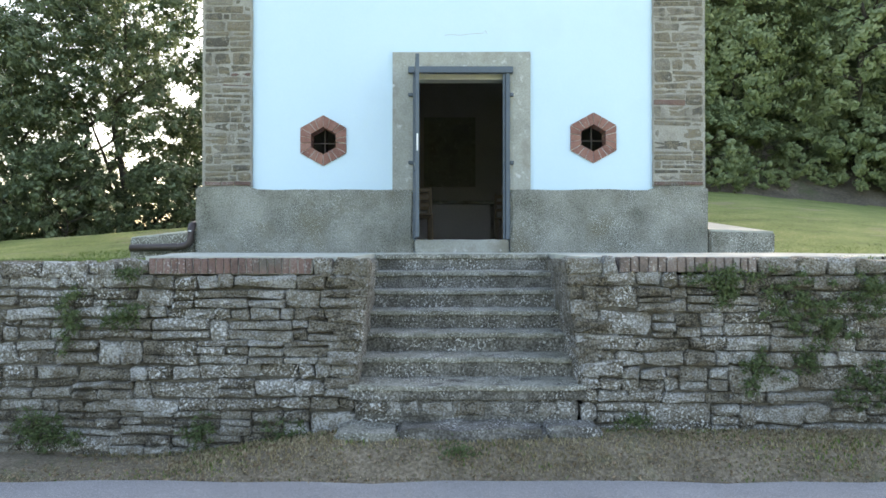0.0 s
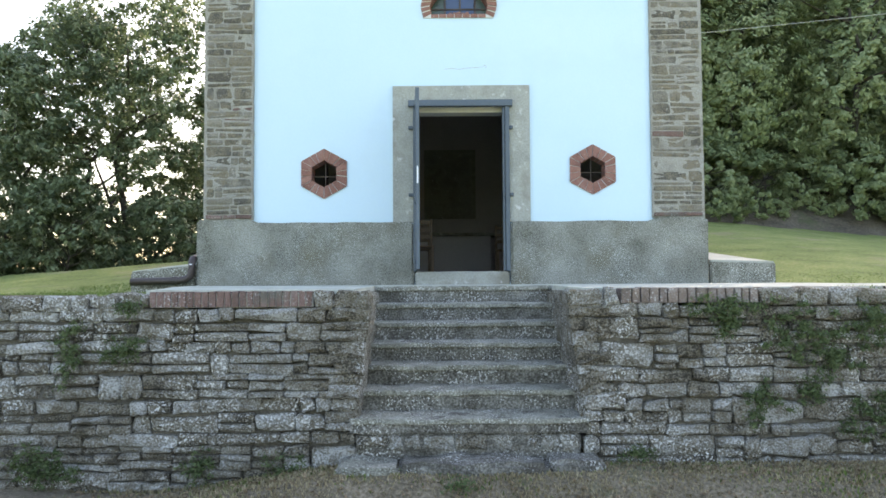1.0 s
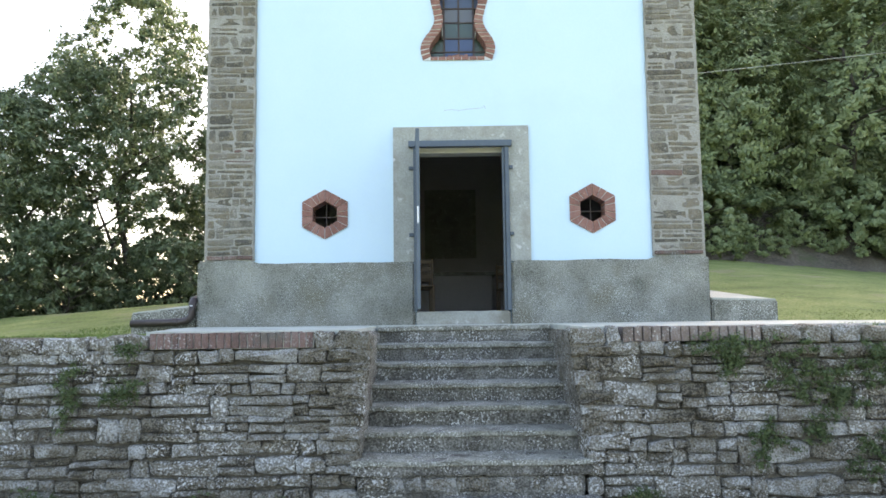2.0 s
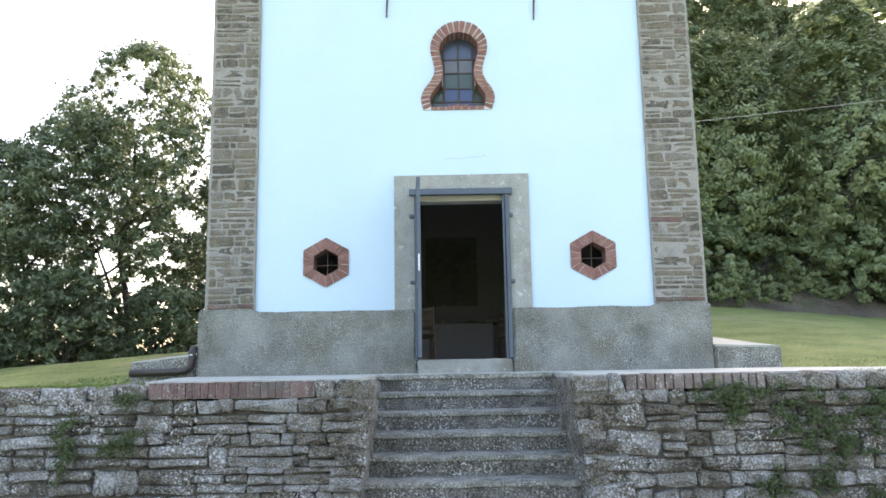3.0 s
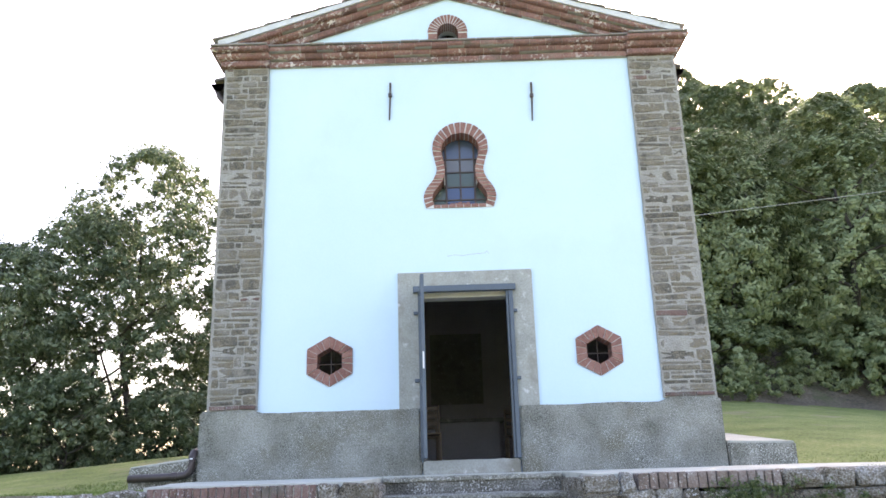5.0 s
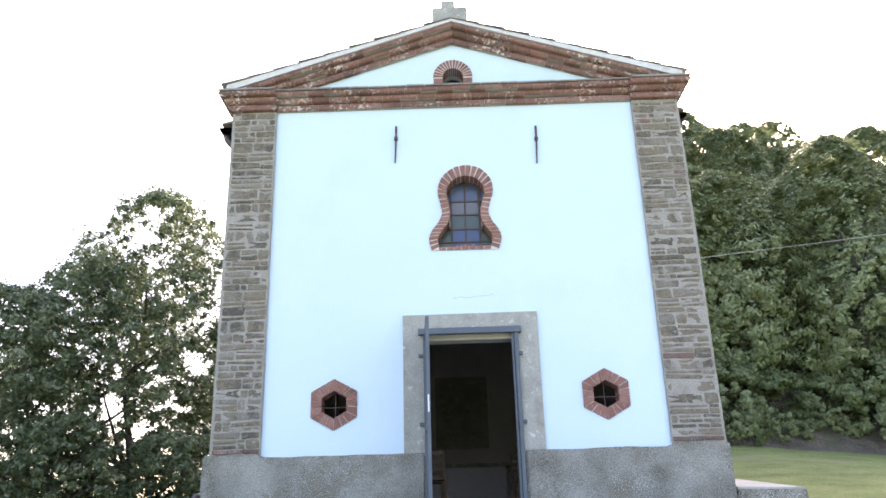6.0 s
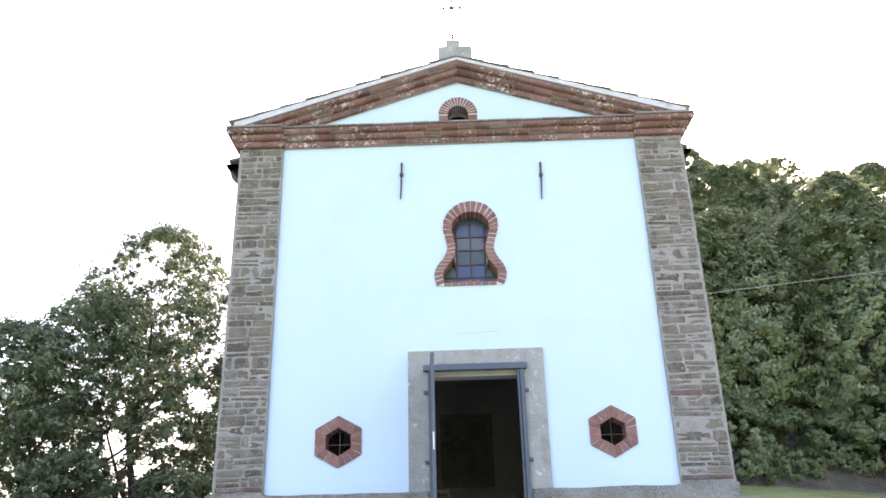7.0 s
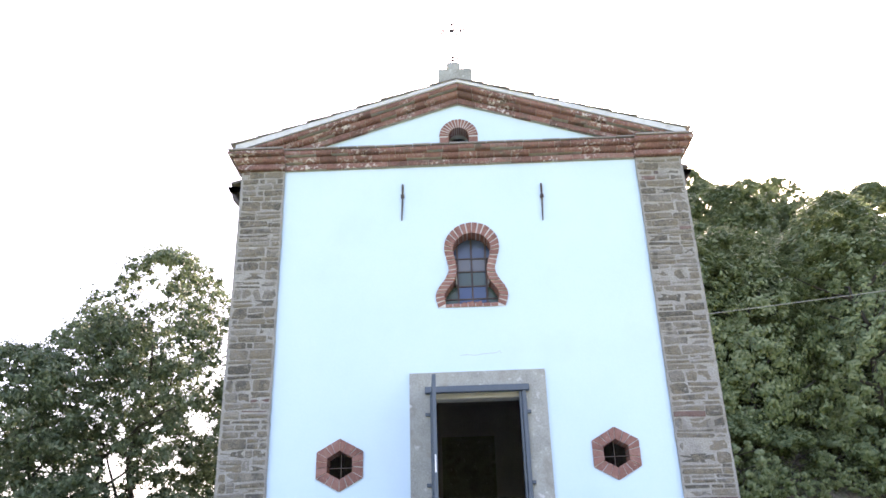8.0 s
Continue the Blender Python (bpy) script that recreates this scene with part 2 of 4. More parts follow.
def tube(points, radii, sides=8, bm=None, cap=True):
    bm = bm or bmesh.new()
    rings = []
    for i, p in enumerate(points):
        p = Vector(p)
        a, b = Vector(points[max(0, i - 1)]), Vector(points[min(len(points) - 1, i + 1)])
        q = (b - a).to_track_quat("Z", "Y")
        r = radii[i] if isinstance(radii, (list, tuple)) else radii
        rings.append([bm.verts.new(p + q @ Vector((math.cos(k * math.tau / sides) * r, math.sin(k * math.tau / sides) * r, 0))) for k in range(sides)])
    for s, e in zip(rings, rings[1:]):
        for k in range(sides):
            bm.faces.new((s[k], s[(k + 1) % sides], e[(k + 1) % sides], e[k]))
    if cap:
        bm.faces.new(rings[0][::-1])
        bm.faces.new(rings[-1])
    return bm


def plate(name, outlines, y0, y1, mat, parent=None, label=""):
    """A wall between y0 and y1 whose outline and holes are loops of (x, z)."""
    cu = bpy.data.curves.new(name, "CURVE")
    cu.dimensions, cu.fill_mode, cu.extrude = "2D", "BOTH", (y1 - y0) / 2
    for loop in outlines:
        sp = cu.splines.new("POLY")
        sp.points.add(len(loop) - 1)
        for p, (x, z) in zip(sp.points, loop):
            p.co = (x, z, 0, 1)
        sp.use_cyclic_u = True
    tmp = bpy.data.objects.new(name, cu)
    scene.collection.objects.link(tmp)
    dg = bpy.context.evaluated_depsgraph_get()
    me = bpy.data.meshes.new_from_object(tmp.evaluated_get(dg))
    bpy.data.objects.remove(tmp)
    me.transform(pose(0, (y0 + y1) / 2, 0, 90, 0, 0))
    me.materials.clear()
    me.materials.append(mat)
    return tagged(attach(new(name, me), parent), label)


def rect(x0, x1, z0, z1):
    return [(x0, z0), (x1, z0), (x1, z1), (x0, z1)]


def poly_prism(loop_in, loop_out, y0, y1):
    """A piece between two edges given as (x, z) lists of the same length, from y0 (front) to y1."""
    bm = bmesh.new()
    ring = list(loop_in) + list(loop_out)[::-1]
    f = [bm.verts.new((x, y0, z)) for x, z in ring]
    b = [bm.verts.new((x, y1, z)) for x, z in ring]
    bm.faces.new(f)
    bm.faces.new(b[::-1])
    n = len(ring)
    for i in range(n):
        bm.faces.new((f[i], b[i], b[(i + 1) % n], f[(i + 1) % n]))
    bmesh.ops.recalc_face_normals(bm, faces=list(bm.faces))
    return bm


# ---- the ground ----
ROAD_Z = -1.62


def smooth(a, b, v):
    t = min(1.0, max(0.0, (v - a) / (b - a)))
    return t * t * (3 - 2 * t)


def lawn_height(x, y):
    """The ground behind the retaining wall."""
    yy = max(0.0, y)
    right = 0.0 + 0.145 * min(yy, 16.0) - 0.03 * max(0.0, x - 6.0) - 0.065 * max(0.0, min(x, 30.0) - 8.4)
    bank = max(0.0, yy - 14.5 - 0.10 * (x - 8.0))
    right += 1.1 * smooth(0.0, 2.2, bank) + 0.62 * max(0.0, min(bank, 45.0) - 1.5)
    left = 0.115 * min(yy, 6.0) - 0.075 * max(0.0, -x - 4.2)
    drop = max(0.0, yy - 6.5)
    left -= 0.35 * min(drop, 40.0) * smooth(0.0, 3.0, drop)
    left -= 0.25 * max(0.0, min(-x, 40.0) - 9.0)
    k = smooth(-2.0, 4.0, x)
    return -0.06 + left * (1 - k) + right * k


def ground_height(x, y):
    if y > -3.5:
        return lawn_height(x, y)
    foot = -1.62 + 0.20 * smooth(-2.4, -0.7, x)
    k = smooth(-4.47, -4.08, y)
    h = (ROAD_Z - 0.03) * (1 - k) + foot * k
    return h if y > -4.9 else ROAD_Z - 0.05


def build_ground():
    xs = sorted(set([round(-14 + 0.25 * i, 3) for i in range(113)] + [s * v for s in (-1, 1) for v in (16, 18, 21, 25, 30, 38, 50, 70, 110, 200, 500, 1200, 2500)]))
    ys = sorted(set([-2500, -900, -300, -100, -50, -30, -20, -14, -10, -8, -6.5, -5.5] + [round(-5.0 + 0.1 * i, 3) for i in range(13)]
                    + [-3.55, -3.45] + [round(-3.2 + 0.25 * i, 3) for i in range(90)] + [20, 21.5, 23, 25, 28, 32, 38, 46, 58, 80, 130, 250, 600, 1500, 2500]))
    verts = []
    for y in ys:
        for x in xs:
            near = abs(x) < 14 and abs(y) < 20
            bumps = noise.noise(Vector((x * 0.9, y * 0.9, 3.0))) * 0.03 + noise.noise(Vector((x * 3.1, y * 3.1, 7.0))) * 0.012 if near and y > -4.4 else 0
            inside = -3.0 < x < 3.3 and -3.6 < y < 9
            verts.append((x, y, -2.2 if inside else ground_height(x, y) + bumps))
    n = len(xs)
    faces = [(j * n + i, j * n + i + 1, (j + 1) * n + i + 1, (j + 1) * n + i) for j in range(len(ys) - 1) for i in range(n - 1)]
    ob = raw("ground", verts, faces, GRASS)
    ob.data.materials.append(SOIL)
    ob.data.materials.append(EARTH)
    for p in ob.data.polygons:
        c = p.center
        p.use_smooth = True
        if -9.6 < c.y < -3.4:
            p.material_index = 1
        elif c.x > 2 and c.y > 14.6 + 0.10 * (c.x - 8.0):
            p.material_index = 2
    tagged(ob, "mown green lawn and dry grassy verge", "ground", kind="structure")


build_ground()


def build_road():
    xs = [-400, -60, -20] + [-8 + 0.5 * i for i in range(33)] + [20, 60, 400]
    verts, faces = [], []
    for x in xs:
        edge = -4.42 + 0.03 * math.sin(x * 2.1) + 0.03 * math.sin(x * 5.3 + 1)
        for y, z in ((edge, ROAD_Z - 0.03), (edge - 0.04, ROAD_Z), (-6.5, ROAD_Z + 0.02), (-9.5, ROAD_Z)):
            verts.append((x, y, z))
    for i in range(len(xs) - 1):
        for j in range(3):
            a = i * 4 + j
            faces.append((a, a + 1, a + 5, a + 4))
    tagged(raw("road", verts, faces, ASPHALT), "grey asphalt country road with a ragged edge", "road", kind="structure")


build_road()

# ---- the terrace: retaining walls, paving, stairs ----
FACE = -3.67          # front of the retaining wall
ST_L, ST_R = -0.715, 1.125


def wall_core(name, x0, x1, label):
    bm = rough_block(x0, x1, FACE + 0.062, FACE + 0.50, -1.9, -0.17, 0.10, 0.018, 5.0, 0.0)
    return tagged(part(name, bm, MORTAR_DARK), label, "stone wall", kind="structure")


wall_left = wall_core("retaining_wall_left", -6.5, ST_L - 0.03, "dry rubble stone retaining wall topped with brick")
wall_right = wall_core("retaining_wall_right", ST_R + 0.03, 6.5, "lichened rubble stone retaining wall with weeds")


def build_paving():
    def top(y):
        return -0.022 + 0.042 * smooth(-3.7, 0.0, y)
    bm = bmesh.new()
    back_y = -1.42
    loops = ([(-2.5, FACE + 0.20), (ST_L - 0.03, FACE + 0.20), (ST_L - 0.03, back_y), (-3.0, back_y), (-2.75, -2.4)],
             [(ST_R + 0.03, FACE + 0.20), (6.4, FACE + 0.20), (6.4, -3.2), (4.6, -2.6), (4.4, back_y), (ST_R + 0.03, back_y)],
             [(-3.0, back_y), (ST_L - 0.03, back_y), (ST_R + 0.03, back_y), (4.4, back_y), (4.3, 0.3), (-3.22, 0.3), (-3.22, -0.2), (-3.1, -0.5)])
    for loop in loops:
        f = [bm.verts.new((x, y, top(y))) for x, y in loop]
        b = [bm.verts.new((x, y, -0.12)) for x, y in loop]
        bm.faces.new(f)
        bm.faces.new(b[::-1])
        for i in range(len(loop)):
            j = (i + 1) % len(loop)
            bm.faces.new((f[i], b[i], b[j], f[j]))
    bmesh.ops.triangulate(bm, faces=[q for q in bm.faces if len(q.verts) > 4])
    bmesh.ops.recalc_face_normals(bm, faces=list(bm.faces))
    tagged(part("pavement", bm, PAVING), "pale cement terrace paving before the chapel", "paving", kind="structure")


build_paving()

stairs = thing("staircase", 0.2, -2.7, -1.45, "seven worn lichened stone steps set into the wall", "stairs")
RISE, GO = 0.176, 0.335
for k in range(0, 7):
    zt = -0.012 - RISE * k
    yf = -1.65 - GO * k
    deep = GO + 0.04
    x0, x1 = (ST_L, ST_R)
    if k == 6:
        x0, x1, yf = -0.765, 1.160, FACE - 0.035
    bm = rough_block(x0, x1, yf, yf + deep, zt - RISE - 0.03 if k < 6 else -1.185, zt, 0.09, 0.008, 5.0, 0.014)
    for v in bm.verts:
        if v.co.z > zt - 0.06:
            v.co.z += (0.010 if k else 0.008) * (v.co.y - yf) / GO
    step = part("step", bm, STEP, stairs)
    # the paler slab of the tread, a little proud of the darker riser
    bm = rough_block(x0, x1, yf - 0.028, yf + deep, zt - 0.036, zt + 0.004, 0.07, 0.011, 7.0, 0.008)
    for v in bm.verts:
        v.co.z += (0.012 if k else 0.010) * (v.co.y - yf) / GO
    part("tread", bm, TREAD, step, "paler tread slab")
bm = rough_block(-0.72, 1.10, FACE - 0.01, FACE + 0.25, -1.50, -1.18, 0.07, 0.02, 7.0, 0.02)
part("base_course", bm, STEP, stairs)

# ---- the chapel ----
CX = 0.13
chapel = thing("chapel", CX, 4.0, 0.03, "small country chapel, pale blue front, stone corner pilasters", "chapel")

# openings: loops of (x, z)
HEX_L, HEX_R = (-1.540, 1.460), (1.935, 1.495)


def hexagon(c, r):
    return [(c[0] + r * 1.04 * math.sin(k * math.pi / 3), c[1] + r * math.cos(k * math.pi / 3)) for k in range(6)]


def spline(pts, n):
    """A smooth closed or open line through pts."""
    out = []
    for i in range(len(pts) - 1):
        p0, p1, p2, p3 = (Vector(pts[max(0, i - 1)]), Vector(pts[i]), Vector(pts[i + 1]), Vector(pts[min(len(pts) - 1, i + 2)]))
        for s in range(n):
            t = s / n
            out.append(0.5 * ((2 * p1) + (p2 - p0) * t + (2 * p0 - 5 * p1 + 4 * p2 - p3) * t * t + (3 * p1 - p0 - 3 * p2 + p3) * t ** 3))
    out.append(Vector(pts[-1]))
    return out


KX = 0.212
half_out = [(0, 4.745), (0.20, 4.69), (0.345, 4.54), (0.385, 4.36), (0.345, 4.18), (0.322, 4.04), (0.375, 3.91), (0.455, 3.80), (0.495, 3.67), (0.455, 3.515)]
half_in = [(0, 4.585), (0.135, 4.55), (0.235, 4.45), (0.262, 4.34), (0.232, 4.20), (0.207, 4.06), (0.235, 3.91), (0.315, 3.80), (0.372, 3.69), (0.352, 3.565)]
half_out, half_in = ([Vector((p.x, 3.495 + (p.y - 3.515) * 1.033)) for p in spline(h, 8)] for h in (half_out, half_in))


def kx(z):
    """The window's middle line leans a little."""
    return KX + 0.036 * (z - 3.5)


def keyhole(half):
    return [(kx(p.y) + p.x, p.y) for p in half] + [(kx(p.y) - p.x, p.y) for p in half[::-1][:-1]]


OX, OZ = 0.127, 6.112
def arch(ro, base, n=16):
    return [(OX + ro * math.cos(math.pi * i / n), OZ + 0.09 + ro * math.sin(math.pi * i / n)) for i in range(n + 1)] + [(OX - ro, base), (OX + ro, base)]


DOOR_L, DOOR_R, DOOR_T = -0.37, 0.85, 2.34
PX = (-3.065, -2.448, 2.69, 3.345)      # edges of the pilasters
front = [(PX[0] + 0.05, 0.0), (DOOR_L, 0.0), (DOOR_L, DOOR_T), (DOOR_R, DOOR_T), (DOOR_R, 0.0), (PX[3] - 0.05, 0.0), (PX[3] - 0.05, 6.0), (CX, 7.0), (PX[0] + 0.05, 6.0)]
plate("wall", [front, hexagon(HEX_L, 0.26), hexagon(HEX_R, 0.26), keyhole([(a + b) / 2 for a, b in zip(half_in, half_out)]), arch(0.22, 6.01)], 0.0, 0.42, PLASTER, chapel, "pale blue plastered front wall")

# plinth in two lengths beside the door
for x0, x1 in ((-3.165, -0.375), (0.862, 3.385)):
    bm = rough_block(x0, x1, -0.10, 0.02, -0.05, 0.822, 0.07, 0.008, 4.0, 0.028)
    # a raised cement collar under each pilaster
    for v in bm.verts:
        if v.co.z > 0.6:
            v.co.z += 0.046 * (smooth(PX[1] + 0.06, PX[1] - 0.06, v.co.x) + smooth(PX[2] - 0.06, PX[2] + 0.06, v.co.x))
            v.co.z += 0.010 * noise.noise(Vector((v.co.x * 2.2, 0.0, 4.0)))
    part("plinth", bm, CEMENT, chapel, "grey roughcast cement plinth")
for x0, x1 in ((-3.165, -3.0), (3.2, 3.385)):
    part("plinth", box(x0, x1, 0.03, 8.0, -0.3, 0.855, 0.02), CEMENT, chapel, "grey roughcast cement plinth")

# side and back walls, ceiling, floor
part("side_wall", box(PX[0] + 0.01, PX[0] + 0.41, 0.43, 8.0, 0, 5.97), SANDSTONE, chapel)
part("side_wall", box(PX[3] - 0.41, PX[3] - 0.01, 0.43, 8.0, 0, 5.97), SANDSTONE, chapel)
plate("back_wall", [[(PX[0] + 0.42, 0.0), (PX[3] - 0.42, 0.0), (PX[3] - 0.42, 6.05), (CX, 6.94), (PX[0] + 0.42, 6.05)]], 7.6, 8.0, INSIDE, chapel)
part("inner_floor", box(PX[0] + 0.42, PX[3] - 0.42, 0.0, 7.6, 0.05, 0.17), TILEFLOOR, chapel)
part("ceiling", box(PX[0] + 0.42, PX[3] - 0.42, 0.43, 7.6, 5.2, 5.35), INSIDE, chapel)
for s, x in ((-1, PX[0] + 0.43), (1, PX[3] - 0.43)):
    part("inner_plaster", box(min(x, x + s * -0.04), max(x, x + s * -0.04), 0.44, 7.58, 0.18, 5.18), INSIDE, chapel)


# pilasters: a lime core with squared stones laid in courses
def stone_mesh(name, aspect, mat, seed, bevel=0.14, jitter=0.05, depth=0.8):
    """A rough stone: 1 high, aspect long, centred; an uneven outline with a worn rim, front towards -y."""
    rng = random.Random(seed)
    hx = aspect / 2
    c1, c2, c3, c4 = ((0.05 + jitter * 0.6) * rng.uniform(0.5, 1.0 + 9.0 * jitter) for _ in range(4))
    ring = [(-hx + c1, -0.5), (0.0, -0.5), (hx - c2, -0.5), (hx, -0.5 + c2), (hx, 0.5 - c3), (hx - c3, 0.5), (0.0, 0.5), (-hx + c4, 0.5), (-hx, 0.5 - c4), (-hx, -0.5 + c1)]
    taper, skew = rng.uniform(-1.6, 1.6) * jitter, rng.uniform(-0.8, 0.8) * jitter
    ring = [(x + skew * z + rng.uniform(-1, 1) * jitter * 0.8, z * (1 - abs(taper) + taper * x / hx) + rng.uniform(-1, 1) * jitter * 0.6) for x, z in ring]
    bm = bmesh.new()
    back = [bm.verts.new((x, depth * 0.5, z)) for x, z in ring]
    mid = [bm.verts.new((x, -depth * 0.5 + bevel * depth * 0.9, z)) for x, z in ring]
    rim = []
    for x, z in ring:
        l = math.hypot(x / hx, z / 0.5) + 1e-6
        rim.append(bm.verts.new((x - bevel * 1.1 * x / hx / l, -depth * 0.5 + rng.uniform(-1, 1) * jitter * 0.6, z - bevel * z / 0.5 / l)))
    top = bm.verts.new((rng.uniform(-0.2, 0.2) * aspect, -depth * 0.5 - rng.uniform(0.0, 1.2) * jitter, rng.uniform(-0.15, 0.15)))
    n = len(ring)
    for i in range(n):
        k = (i + 1) % n
        bm.faces.new((back[i], mid[i], mid[k], back[k]))
        bm.faces.new((mid[i], rim[i], rim[k], mid[k]))
        bm.faces.new((rim[i], top, rim[k]))
    bmesh.ops.recalc_face_normals(bm, faces=list(bm.faces))
    return mesh_of(bm, name, mat)


ASPECTS = (1.0, 1.6, 2.4, 3.4, 4.8)


def stone_set(mat, seed, bevel, jitter, depth=0.8, variants=4):
    return {a: [stone_mesh("stone", a, mat, seed + 31 * i + int(a * 10), bevel, jitter, depth) for i in range(variants)] for a in ASPECTS}


def lay(meshes, name, parent, x0, x1, z0, z1, front, depth, rng, sunk=0.0, tilt=1.5):
    """One stone of the set, fitted between x0..x1 and z0..z1, with its face at y = front."""
    h, w = z1 - z0, x1 - x0
    a = min(ASPECTS, key=lambda k: abs(k - w / h))
    ob = new(name, rng.choice(meshes[a]))
    m = Matrix.Translation(((x0 + x1) / 2, front + depth / 2 + sunk, (z0 + z1) / 2)) @ Matrix.Rotation(radians(rng.uniform(-tilt, tilt)), 4, "Y")
    m = m @ Matrix.Diagonal((w / a, depth / 0.8, h, 1))
    attach(ob, parent, m)
    return ob


SAND = stone_set(SANDSTONE, 100, 0.075, 0.10, variants=8)
SANDBRICK = stone_set(DULLBRICK, 140, 0.08, 0.05)
for side, (x0, x1) in enumerate(((PX[0], PX[1]), (PX[2], PX[3]))):
    rng = random.Random(50 + side)
    core = rough_block(x0 - (0.022 if side == 0 else 0.0), x1 + (0.018 if side else 0.0), -0.052, 0.0, 0.86, 5.70, 0.07, 0.006, 9.0, 0.008)
    pil = part("pilaster", core, LIME, chapel, "corner pilaster of squared grey and ochre stones in lime mortar")
    z = 0.872
    row = 0
    while z < 5.67:
        h = rng.choice((0.06, 0.08, 0.095, 0.11, 0.125, 0.145, 0.165))
        if row == 0:
            h = 0.06
        h = min(h, 5.695 - z)
        if h < 0.035:
            break
        cuts = [x0 + 0.012]
        while cuts[-1] < x1 - 0.06:
            w = rng.choice((0.10, 0.16, 0.22, 0.30, 0.38, 0.46)) * rng.uniform(0.9, 1.1)
            if x1 - 0.012 - (cuts[-1] + w) < 0.09:
                w = x1 - 0.012 - cuts[-1]
            cuts.append(cuts[-1] + w)
        brickrow = row == 0
        for a, b in zip(cuts, cuts[1:]):
            g = rng.uniform(0.006, 0.027)
            if row and rng.random() < 0.012:
                continue
            # some stones are packed up with a thin one or a bit of brick
            pieces = [(z, z + h)]
            if row and h > 0.10 and rng.random() < 0.30:
                cut = z + h * rng.uniform(0.4, 0.7)
                pieces = [(z, cut), (cut, z + h)]
            for za, zb in pieces:
                kit = SANDBRICK if brickrow or (rng.random() < 0.06 and zb - za < 0.09) else SAND
                sag = 0.006 * noise.noise(Vector((a * 5.0, z * 4.0, side)))
                lay(kit, "stone" if kit is SAND else "brick", pil, a + g * 0.5, b - g * 0.5, za + g * 0.42 + sag, zb - g * 0.42 + sag, -0.054 - rng.uniform(-0.004, 0.010) - (0.018 if row == 0 else 0.0), 0.06, rng, tilt=2.6)
        z += h
        row += 1


# cornices of moulded brick
LOWER = [(0.0, 0.0), (-0.050, 0.003), (-0.057, 0.018), (-0.057, 0.080), (-0.048, 0.094), (0.0, 0.094)]
MIDDLE = [(0.0, 0.106), (-0.034, 0.106), (-0.090, 0.120), (-0.114, 0.146), (-0.122, 0.176), (-0.118, 0.190), (0.0, 0.190)]
UPPER = [(0.0, 0.200), (-0.104, 0.200), (-0.172, 0.207), (-0.188, 0.226), (-0.192, 0.266), (-0.180, 0.280), (0.0, 0.280)]
CK = 0.90          # height of the level moulding
COURSES = ((LOWER, 17), (MIDDLE, 20), (UPPER, 22))


def moulding(name, profile, length, mat, slope=0.0, k=1.0, gap=0.003, proud=0.0):
    """A moulded brick: the profile (y, z) drawn out along x, sheared up by slope."""
    bm = bmesh.new()
    rows = []
    for x in (gap, length - gap):
        rows.append([bm.verts.new((x, y - (proud if y < 0 else 0), z * k + slope * x)) for y, z in profile])
    n = len(profile)
    for i in range(n):
        j = (i + 1) % n
        bm.faces.new((rows[0][i], rows[0][j], rows[1][j], rows[1][i]))
    bm.faces.new(rows[0][::-1])
    bm.faces.new(rows[1])
    bmesh.ops.recalc_face_normals(bm, faces=list(bm.faces))
    return mesh_of(bm, name, mat)


def run(parent, mesh, length, n, x, y, z, slope, rng, wob=0.0025):
    for i in range(n):
        ob = new("brick", mesh)
        attach(ob, parent, Matrix.Translation((x + i * length, y + rng.uniform(-wob, wob), z + slope * i * length + rng.uniform(-wob, wob) * 0.6)))


rng = random.Random(77)
CZ = 5.705
core = box(PX[1] - 0.02, PX[2] + 0.02, -0.02, 0.0, CZ - 0.004, CZ + 0.25)
corn = part("cornice", core, LIME, chapel, "weathered red moulded brick cornice")


def bed_profile(prof):
    return [(y + (0.007 if y < 0 else 0), z) for y, z in prof]


for prof, count in COURSES:
    attach(new("mortar_bed", moulding("mortar_bed", bed_profile(prof), PX[2] - PX[1], LIME, 0.0, CK, 0.0)), corn, Matrix.Translation((PX[1], 0, CZ)))
for prof, count in COURSES:
    ln = (PX[2] - PX[1]) / count
    run(corn, moulding("brick", prof, ln, OLDBRICK, 0.0, CK), ln, count, PX[1], 0, CZ, 0, rng, 0.005)
cap_len = (PX[2] - PX[1]) / 19
cap_me = mesh_of(box(0.003, cap_len - 0.003, -0.215, 0.0, CZ + 0.254, CZ + 0.276, 0.004), "cap_tile", ROOF)
for i in range(19):
    attach(new("cap_tile", cap_me), corn, Matrix.Translation((PX[1] + i * cap_len, rng.uniform(-0.008, 0.008), rng.uniform(-0.003, 0.003))))


